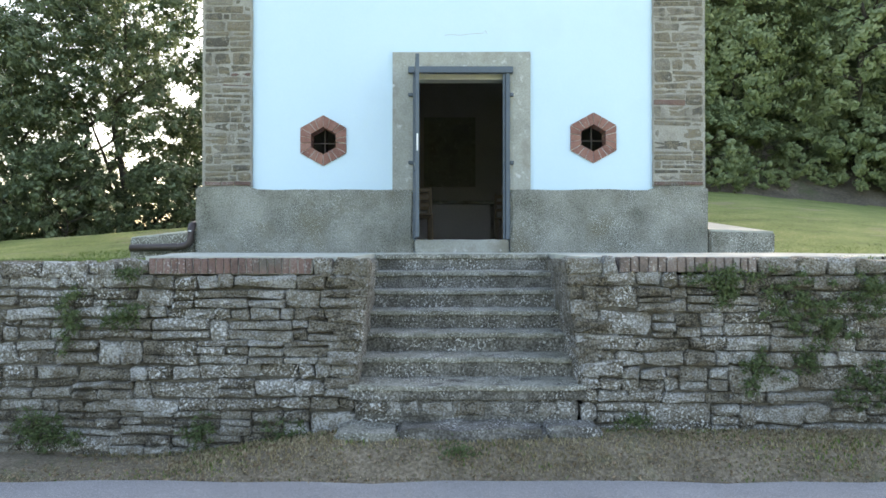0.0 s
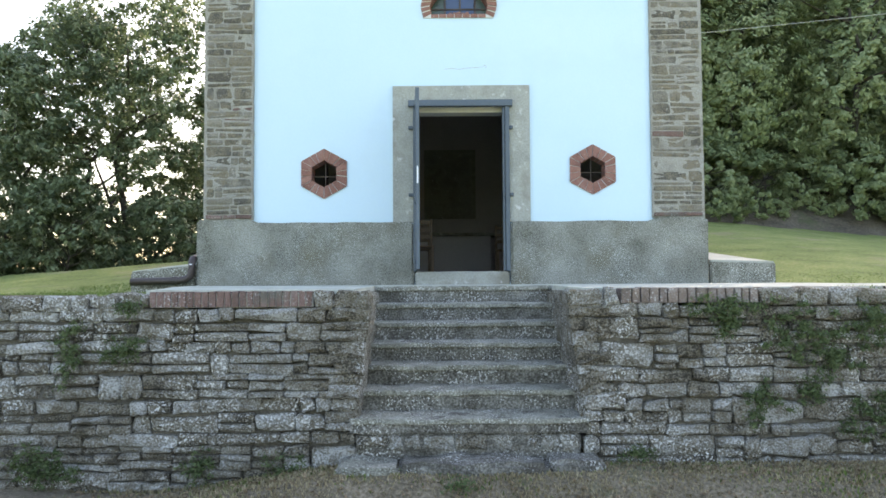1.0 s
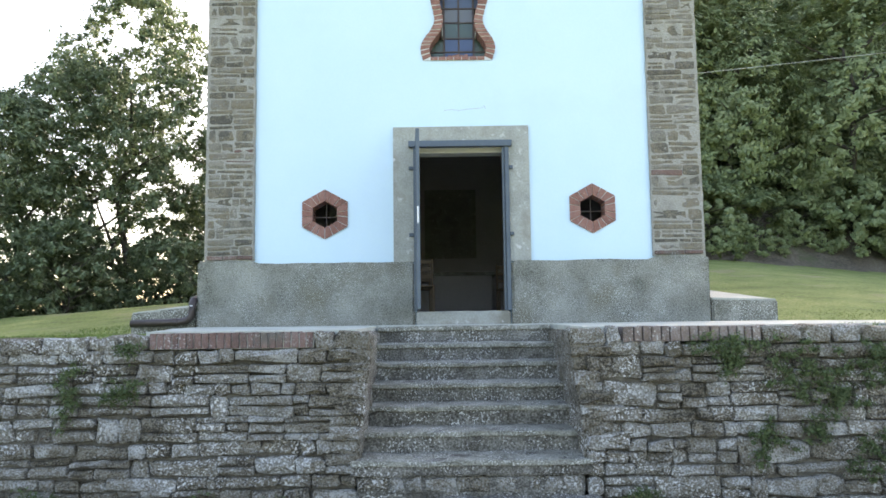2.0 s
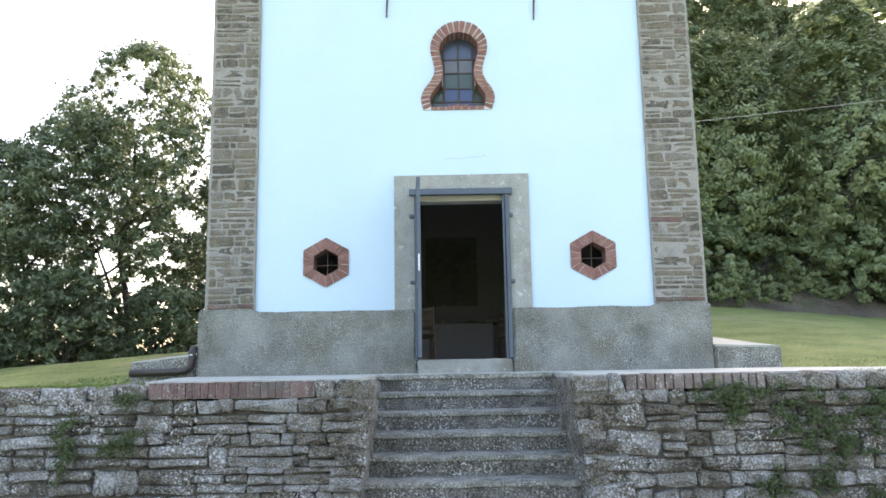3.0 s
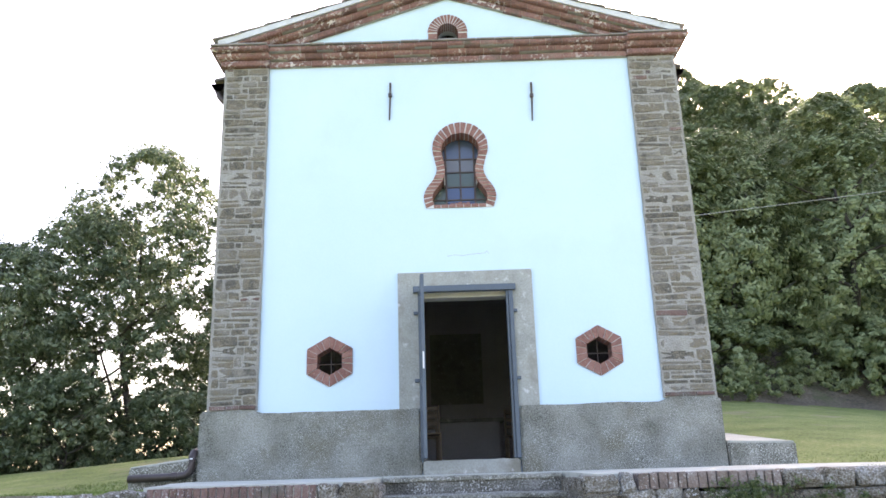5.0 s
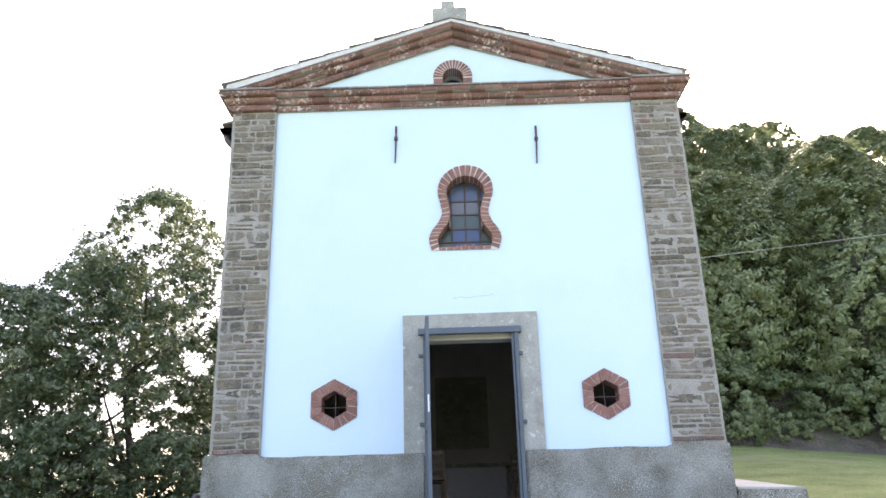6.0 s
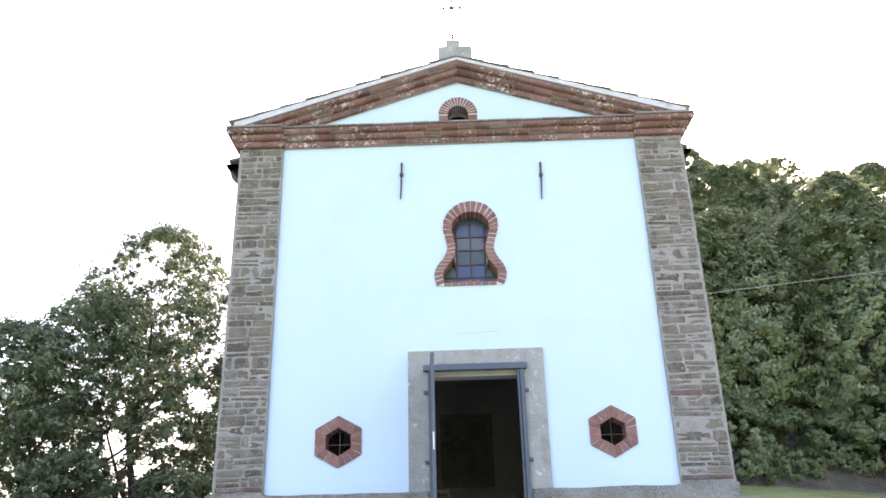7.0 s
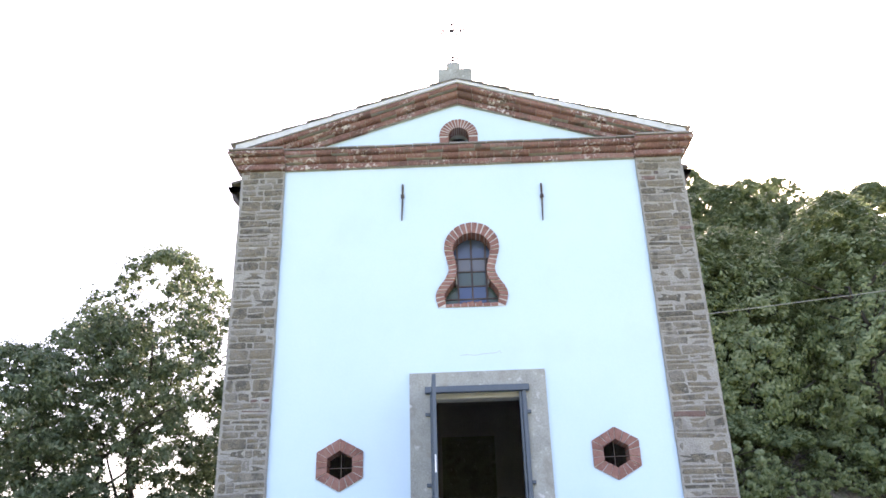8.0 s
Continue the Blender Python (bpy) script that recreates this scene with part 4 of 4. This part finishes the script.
BIG = dict(per=80, clumps=1000, size=0.062, gap=0.22, clump=(0.04, 0.14))
tree("tree", -8.3, 11.0, -1.8, 11.1, 4.0, 0.03, "tall broadleaf tree with dark green crown beside the lawn", 3, per=80, clumps=1400, size=0.062, gap=0.21, clump=(0.04, 0.14))
tree("tree", -9.6, 10.4, -1.8, 9.0, 3.4, 0.03, "broad dark green tree with low branches", 17, **BIG)
tree("tree", -11.0, 8.6, -1.4, 7.2, 3.2, 0.02, "broad dark green tree with low branches", 5, **BIG)
tree("tree", -13.6, 9.4, -2.4, 7.6, 3.4, 0.03, "broad dark green tree with low branches", 7, **BIG)
tree("tree", -6.3, 13.4, -3.0, 9.2, 3.4, 0.03, "yellow-green leafy tree behind the chapel", 9, per=100, clumps=700, size=0.075, mat=LEAF, gap=0.3)
for sx, sy, sh in ((-6.6, 8.8, 2.6), (-8.6, 7.6, 2.5), (-10.4, 6.2, 2.4), (-5.2, 9.6, 2.4), (-7.4, 10.2, 3.6), (-5.6, 11.4, 3.8), (-9.4, 9.0, 3.2)):
    tree("shrub", sx, sy, lawn_height(sx, sy) - 0.2, sh, 1.7, 0.0, "low green shrub at the edge of the lawn", int(40 - sx * 3), per=80, clumps=170, size=0.06, gap=0.3)

rng = random.Random(11)
spots = []
for row in range(6):
    for i in range(12):
        x = 4.2 + i * 2.3 + rng.uniform(-1.2, 1.2) + row * 0.7
        y = 17.2 + row * 3.6 + 0.10 * (x - 8) + rng.uniform(-1.4, 1.4)
        spots.append((x, y))
rng.shuffle(spots)
foot = [(4.5 + 0.6 * i, 14.75 + 0.13 * 0.6 * i + rng.uniform(-0.1, 1.1)) for i in range(40)]
models = []
for k, (x, y) in enumerate(spots):
    z = lawn_height(x, y) - 0.3
    if k < 6:
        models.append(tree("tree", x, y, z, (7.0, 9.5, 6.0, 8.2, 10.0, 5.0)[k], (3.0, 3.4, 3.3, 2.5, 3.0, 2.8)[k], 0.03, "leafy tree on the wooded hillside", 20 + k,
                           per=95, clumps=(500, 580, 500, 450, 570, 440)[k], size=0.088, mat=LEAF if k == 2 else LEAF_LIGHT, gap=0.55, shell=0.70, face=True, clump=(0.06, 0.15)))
        continue
    m = rng.choice(models)
    c = copy_thing(m, Matrix.Translation((x, y, z)) @ Matrix.Rotation(rng.uniform(0, 6.28), 4, "Z"))
    c.scale = Vector((1, 1, 1)) * rng.uniform(0.8, 1.15)
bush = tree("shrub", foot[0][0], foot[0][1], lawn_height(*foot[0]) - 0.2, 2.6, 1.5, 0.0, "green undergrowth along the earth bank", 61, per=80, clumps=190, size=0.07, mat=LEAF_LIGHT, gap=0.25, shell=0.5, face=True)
for x, y in foot[1:]:
    c = copy_thing(bush, Matrix.Translation((x, y, lawn_height(x, y) - 0.2)) @ Matrix.Rotation(rng.uniform(0, 6.28), 4, "Z"))
    c.scale = Vector((1, 1, 1)) * rng.uniform(0.35, 1.1)


# ---- side walks, pipe and cable ----
def sidewalk(x0, x1, label, slope, top):
    bm = rough_block(x0, x1, -0.02, 7.8, -0.25, top, 0.25, 0.008, 3.0, 0.02)
    for v in bm.verts:
        if v.co.z > 0.05:
            v.co.z += slope * max(0.0, v.co.y) + 0.03 * (x1 - v.co.x) * (1 if x0 > 0 else 0) - 0.10 * max(0.0, -3.25 - v.co.x) * (1 if x0 < 0 else 0)
    ob = part("sidewalk", bm, TREAD)
    # thin paler layer: puts the sunlit brightness of the top into its colour
    slab = rough_block(x0 + 0.004, x1 - 0.012, 0.0, 7.79, top - 0.02, top + 0.012, 0.25, 0.005, 3.0, 0.008)
    for v in slab.verts:
        v.co.z += slope * max(0.0, v.co.y) + 0.03 * (x1 - v.co.x) * (1 if x0 > 0 else 0) - 0.10 * max(0.0, -3.25 - v.co.x) * (1 if x0 < 0 else 0)
    part("screed", slab, PAVING, ob, "paler cement top with the sunlit tone in its colour")
    tagged(ob, label, "paving", kind="structure")


sidewalk(3.425, 4.27, "raised cement walk along the chapel side", 0.09, 0.28)
sidewalk(-4.02, -3.19, "low cement walk along the chapel side", 0.07, 0.28)

pipe = thing("drain_pipe", -3.5, -0.1, 0.05, "dark brown drainpipe bent along the walk", "pipe")
part("pipe", tube([(-3.20, 0.30, 0.40), (-3.20, 0.02, 0.38), (-3.20, -0.09, 0.36), (-3.20, -0.135, 0.31), (-3.203, -0.14, 0.20), (-3.22, -0.14, 0.145), (-3.27, -0.14, 0.105), (-3.36, -0.14, 0.088), (-3.97, -0.14, 0.075)],
                  0.048, 12), COPPER, pipe, smooth=True)
part("collar", tube([(-3.38, -0.14, 0.0875), (-3.44, -0.14, 0.0865)], 0.055, 12), COPPER, pipe)
part("bracket", box(-3.215, -3.182, -0.197, -0.178, 0.285, 0.30, 0.003), WHITE, pipe)

cable = thing("cable", 3.33, 0.05, 3.29, "thin grey overhead cable fixed to the chapel corner", "cable")
pts = []
for i in range(25):
    u = i / 24
    pts.append((3.34 + 13.0 * u, 0.05 - 0.5 * u, 3.29 + 0.115 * 13.0 * u - 0.12 * math.sin(math.pi * u)))
part("wire", tube(pts, 0.0045, 6), SURROUND, cable)
part("hook", tube([(3.30, 0.05, 3.285), (3.35, 0.05, 3.29)], 0.018, 6), DARKIRON, cable)

# ---- stair cheeks and the rough slab at the foot ----
def mouth(z, y=FACE):
    """How far the sides of the stair well lean in, towards the top of the front corners."""
    return 0.105 * smooth(-1.05, -0.05, z) * (1 - smooth(FACE, -1.9, y))


for x0, x1, sgn in ((ST_L - 0.16, ST_L + 0.015, 1), (ST_R - 0.015, ST_R + 0.16, -1)):
    bm = rough_block(x0, x1, FACE + 0.01, -1.60, -1.10, -0.05, 0.055, 0.014, 7.0, 0.02)
    for v in bm.verts:
        d = noise.noise(v.co * 6.0) * 0.022 + noise.noise(v.co * 14.0) * 0.012
        v.co.x += sgn * (mouth(v.co.z, v.co.y) + d)
    part("cheek", bm, STONE, stairs, "rough mortar-faced side of the stair well")


def foot_stone(x0, x1, y0, y1, z0, z1, seed, mat):
    bm = rough_block(x0, x1, y0, y1, z0, z1, 0.06, 0.02, 6.0 + seed * 0.3, 0.035)
    for v in bm.verts:
        u = 2 * (v.co.x - x0) / (x1 - x0) - 1
        v.co.y += 0.05 * u * u * (1 if v.co.y < (y0 + y1) / 2 else 0) + 0.04 * noise.noise(Vector((v.co.x * 3, seed, 0)))
        v.co.z += 0.03 * noise.noise(Vector((v.co.x * 3.5, v.co.y * 3, seed * 2.0))) - 0.02 * u * u
    part("foot_slab", bm, mat, stairs)


foot_stone(-0.84, -0.34, FACE - 0.42, FACE + 0.02, -1.62, -1.36, 1, TREAD)
foot_stone(-0.36, 0.80, FACE - 0.40, FACE + 0.02, -1.60, -1.345, 2, STEP)
foot_stone(0.78, 1.25, FACE - 0.34, FACE + 0.02, -1.60, -1.34, 4, STEP)

# ---- stones of the retaining walls ----
RUBBLE = stone_set(STONE, 200, 0.10, 0.115, variants=12)


def rubble(parent, x0, x1, ztop, zfoot, seed, gap, mean):
    """Uneven bands of flat stones: some single, some packed two or three high, none quite level."""
    rng = random.Random(seed)
    z, left = ztop, []
    while z > zfoot:
        band = rng.choice((0.10, 0.12, 0.15, 0.17, 0.20)) * mean
        x = x0 + rng.uniform(-0.05, 0.0)
        while x < x1 - 0.05:
            w = rng.choice((0.14, 0.20, 0.26, 0.32, 0.40, 0.50)) * rng.uniform(0.85, 1.15)
            if x1 - (x + w) < 0.09:
                w = x1 - x
            xa, xb = max(x, x0), min(x + w, x1)
            wave = 0.040 * noise.noise(Vector((x * 1.1, z * 1.5, seed))) + 0.014 * noise.noise(Vector((x * 4.0, z * 3.0, seed + 9)))
            parts = 1 if band < 0.13 else rng.choice((1, 1, 2, 2, 2)) if band < 0.18 else rng.choice((1, 2, 2, 3))
            cuts = sorted([0.0, 1.0] + [(k + rng.uniform(0.72, 1.28)) / parts for k in range(parts - 1)])
            for u0, u1 in zip(cuts, cuts[1:]):
                za, zb = z - band * u1, z - band * u0
                # now and then a thin bed is made of two short stones
                mid = [xa, xb]
                if xb - xa > 0.28 and rng.random() < 0.35:
                    mid = [xa, xa + (xb - xa) * rng.uniform(0.35, 0.65), xb]
                for p, q in zip(mid, mid[1:]):
                    g = gap * rng.uniform(0.3, 1.6)
                    loose = 1.0 if (p + q) / 2 < -2.97 else 0.0
                    g += 0.004 * loose
                    left.append((p + g, q - g, za + g * 0.8 + wave, zb - g * 0.8 + wave, rng.uniform(-0.030, 0.022) + 0.022 * loose, 2.4 + 2.6 * loose))
            x += w
        z -= band
    near = [s for s in left if abs((s[0] + s[1]) / 2) < 3.75]
    far = [s for s in left if abs((s[0] + s[1]) / 2) >= 3.75]
    for a, b, c, d, p, tilt in near[:300]:
        lay(RUBBLE, "stone", parent, a, b, c, d, FACE + p, 0.2, rng, tilt=tilt)
    bm = bmesh.new()
    for a, b, c, d, p, tilt in near[300:] + far:
        box(a, b, FACE + p, FACE + 0.2, c, d, min(0.016, (d - c) * 0.25), bm, 0.010)
    if bm.verts:
        ob = part("stone_rest", bm, STONE, parent)
        tagged(ob, kind="stuff")
    else:
        bm.free()


rubble(wall_left, -6.4, ST_L - 0.005, -0.165, -1.72, 3, 0.002, 1.0)
rubble(wall_right, ST_R + 0.005, 6.4, -0.155, -1.55, 4, 0.002, 1.0)

# corner stones at the mouth of the stair well, leaning in
rng = random.Random(33)
for wall, x, sgn in ((wall_left, ST_L, -1), (wall_right, ST_R, 1)):
    z = -0.17
    while z > -1.0:
        h = rng.uniform(0.06, 0.15)
        w = rng.uniform(0.18, 0.36)
        e = x - sgn * (mouth(z - h / 2) + rng.uniform(-0.012, 0.030))
        lay(RUBBLE, "stone", wall, min(e, e + sgn * w), max(e, e + sgn * w), z - h + 0.004, z - 0.004, FACE - rng.uniform(0.008, 0.03), rng.uniform(0.2, 0.34), rng, tilt=3.0)
        z -= h

# small stones packed under the lowest step
x = -0.72
while x < 1.08:
    w = rng.uniform(0.12, 0.30)
    lay(RUBBLE, "stone", stairs, x + 0.003, min(x + w, 1.12) - 0.003, -1.315 + rng.uniform(-0.015, 0.01), -1.195, FACE - rng.uniform(0.005, 0.025), 0.2, rng, tilt=3.0)
    x += w

# copings: bricks on edge and stones
rng = random.Random(21)
BR = stone_set(DULLBRICK, 300, 0.04, 0.025, variants=5)
GR = stone_set(GREYBRICK, 320, 0.05, 0.03, variants=5)


def coping(parent, x0, x1, wide, kit, name, z0, z1, vary=0.1, front=FACE + 0.0, deep=0.20):
    x = x0
    while x < x1 - 0.02:
        w = wide * rng.uniform(1 - vary, 1 + vary)
        if x1 - x - w < 0.03:
            w = x1 - x
        lay_up(kit, name, parent, x + 0.003, x + w - 0.003, z0, z1 + rng.uniform(-0.004, 0.004), front + rng.uniform(-0.008, 0.008), deep)
        x += w


def lay_up(kit, name, parent, x0, x1, z0, z1, front, deep):
    """Like lay, for pieces taller than wide: the mesh is turned on its end."""
    w, h = x1 - x0, z1 - z0
    if w >= h:
        return lay(kit, name, parent, x0, x1, z0, z1, front, deep, rng, tilt=0.7)
    a = min(ASPECTS, key=lambda k: abs(k - h / w))
    ob = new(name, rng.choice(kit[a]))
    m = Matrix.Translation(((x0 + x1) / 2, front + deep / 2, (z0 + z1) / 2)) @ Matrix.Rotation(radians(90 + rng.uniform(-1.5, 1.5)), 4, "Y") @ Matrix.Diagonal((h / a, deep / 0.8, w, 1))
    return attach(ob, parent, m)


part("mortar_bed", rough_block(-2.40, -1.065, FACE + 0.012, FACE + 0.2, -0.165, -0.046, 0.06, 0.004, 9.0, 0.006), LIME, wall_left)
coping(wall_left, -2.40, -1.07, 0.0605, BR, "brick", -0.16, -0.036)
coping(wall_left, -1.06, ST_L + 0.11, 0.22, RUBBLE, "coping_stone", -0.187, -0.034, 0.3)
coping(wall_left, -2.90, -2.41, 0.22, RUBBLE, "coping_stone", -0.187, -0.04, 0.3)
coping(wall_left, -3.62, -2.91, 0.34, RUBBLE, "coping_stone", -0.202, -0.062, 0.3)
coping(wall_left, -6.4, -3.63, 0.36, RUBBLE, "coping_stone", -0.232, -0.10, 0.3)
coping(wall_right, ST_R - 0.11, 1.43, 0.27, RUBBLE, "coping_stone", -0.172, -0.028, 0.1)
coping(wall_right, 1.44, 2.15, 0.078, GR, "brick", -0.148, -0.024, 0.15)
coping(wall_right, 2.15, 2.56, 0.070, GR, "brick", -0.15, -0.028, 0.15)
coping(wall_right, 2.57, 6.4, 0.30, RUBBLE, "coping_stone", -0.172, -0.026, 0.35)


# ---- plants ----
def weed(x, z, w, h, n, seed, mat, y=FACE - 0.03, label="green weed rooted in the stone joints", size=0.014):
    rng = np.random.default_rng(seed)
    t = thing("wall_weed", x, y, z - h / 2, label, "weed", "weeds on the wall")
    cs = [(x + rng.normal() * w * 0.36, y - abs(rng.normal()) * 0.03, z + rng.normal() * h * 0.36) for _ in range(26)]
    me = leaf_mesh("leaves", cs, [0.075] * len(cs), int(n * 1.5) // 26, size, mat, seed, 0.2)
    attach(new("leaves", me), t)
    bm = bmesh.new()
    for c in cs[:12]:
        tube([(x + (c[0] - x) * 0.3, FACE + 0.02, z - h * 0.2), (c[0], c[1], c[2])], [0.004, 0.002], 4, bm)
    part("stem", bm, BARK, t)


for i, (x, z, w, h, n) in enumerate(((2.22, -0.19, 0.36, 0.16, 1300), (2.30, -0.33, 0.18, 0.16, 500), (2.80, -0.38, 0.42, 0.26, 1700), (3.12, -0.50, 0.36, 0.34, 1900),
                                     (2.50, -0.93, 0.30, 0.26, 800), (3.5, -0.28, 0.34, 0.24, 1200), (3.45, -1.10, 0.30, 0.30, 1400), (2.95, -0.85, 0.22, 0.3, 500),
                                     (-3.03, -0.50, 0.14, 0.34, 800), (-2.60, -0.50, 0.30, 0.16, 600), (-2.54, -0.17, 0.10, 0.08, 250), (-3.30, -1.42, 0.2, 0.3, 600),
                                     (-3.07, -1.42, 0.3, 0.26, 800), (-1.97, -1.45, 0.24, 0.2, 500), (-1.28, -1.48, 0.3, 0.22, 600), (0.10, -1.44, 0.16, 0.08, 200), (1.55, -1.34, 0.2, 0.12, 260))):
    yy = FACE - 0.03 if z > -1.3 else FACE - 0.08
    weed(x, z, w, h, n, 400 + i, WEED, yy if i != 15 else FACE - 0.62)


def blades(name, count, area, mats, length, seed, label, keep=None):
    """Grass blades as bent strips."""
    rng = np.random.default_rng(seed)
    x0, x1, y0, y1 = area
    V, F = [], []
    while len(F) < count * 2:
        x, y = rng.uniform(x0, x1), rng.uniform(y0, y1)
        if keep and not keep(x, y, rng):
            continue
        z = ground_height(x, y) - 0.01
        h = length * rng.uniform(0.4, 1.3)
        a = rng.uniform(0, math.tau)
        dx, dy = math.cos(a), math.sin(a)
        lean = h * rng.uniform(0.2, 1.0)
        wd = 0.004 + 0.003 * rng.random()
        px, py = -dy * wd, dx * wd
        k = len(V)
        V += [(x - px, y - py, z), (x + px, y + py, z), (x + px * 0.7 + dx * lean * 0.4, y + py * 0.7 + dy * lean * 0.4, z + h * 0.6), (x - px * 0.7 + dx * lean * 0.4, y - py * 0.7 + dy * lean * 0.4, z + h * 0.6),
              (x + dx * lean, y + dy * lean, z + h * 0.85)]
        F += [(k, k + 1, k + 2, k + 3), (k + 3, k + 2, k + 4)]
    ob = raw(name, V, F, mats)
    return tagged(ob, label, "grass", kind="stuff")


def on_lawn(x, y, rng):
    return not (-4.1 < x < 4.4 and y > -0.3) and not (-3.1 < x < 4.6 + 1.6 * smooth(-2.6, -3.4, y)) and rng.random() < 8.0 / (8.0 + y + 3)


blades("dry_grass", 30000, (-5.0, 5.0, -4.47, -3.70), STRAW, 0.028, 31, "dry trampled grass on the verge")
blades("verge_grass", 3000, (-5.0, 5.0, -4.45, -3.70), BLADE, 0.035, 32, "thin green grass on the verge", lambda x, y, r: noise.noise(Vector((x * 1.1, y * 2.0, 8.0))) > r.uniform(-0.2, 0.6))
blades("lawn_grass", 16000, (-7.5, 8.0, -3.3, 1.5), BLADE, 0.032, 33, "short mown green lawn grass", on_lawn)
blades("edge_straw", 5000, (4.3, 8.0, -3.3, 0.4), STRAW, 0.045, 36, "dry yellowed grass along the terrace edge", lambda x, y, r: noise.noise(Vector((x * 0.9, y * 0.9, 2.0))) > r.uniform(-0.3, 0.4))
blades("edge_grass", 2500, (3.4, 6.4, -3.5, -3.1), BLADE, 0.06, 34, "tufts of grass along the wall top")


# dead leaves and bits of litter on the verge
rg = np.random.default_rng(91)
pts = []
while len(pts) < 900:
    x, y = rg.uniform(-4.6, 4.6), rg.uniform(-4.5, -3.72)
    if not (-0.85 < x < 1.25 and y > -4.15):
        pts.append((x, y, ground_height(x, y) + 0.012))
me = leaf_mesh("leaf_litter", pts, [0.03] * len(pts), 4, 0.014, LITTER, 92, 0.5)
tagged(attach(new("leaf_litter", me), None), "dry brown leaves scattered on the verge", "leaf litter", kind="stuff")
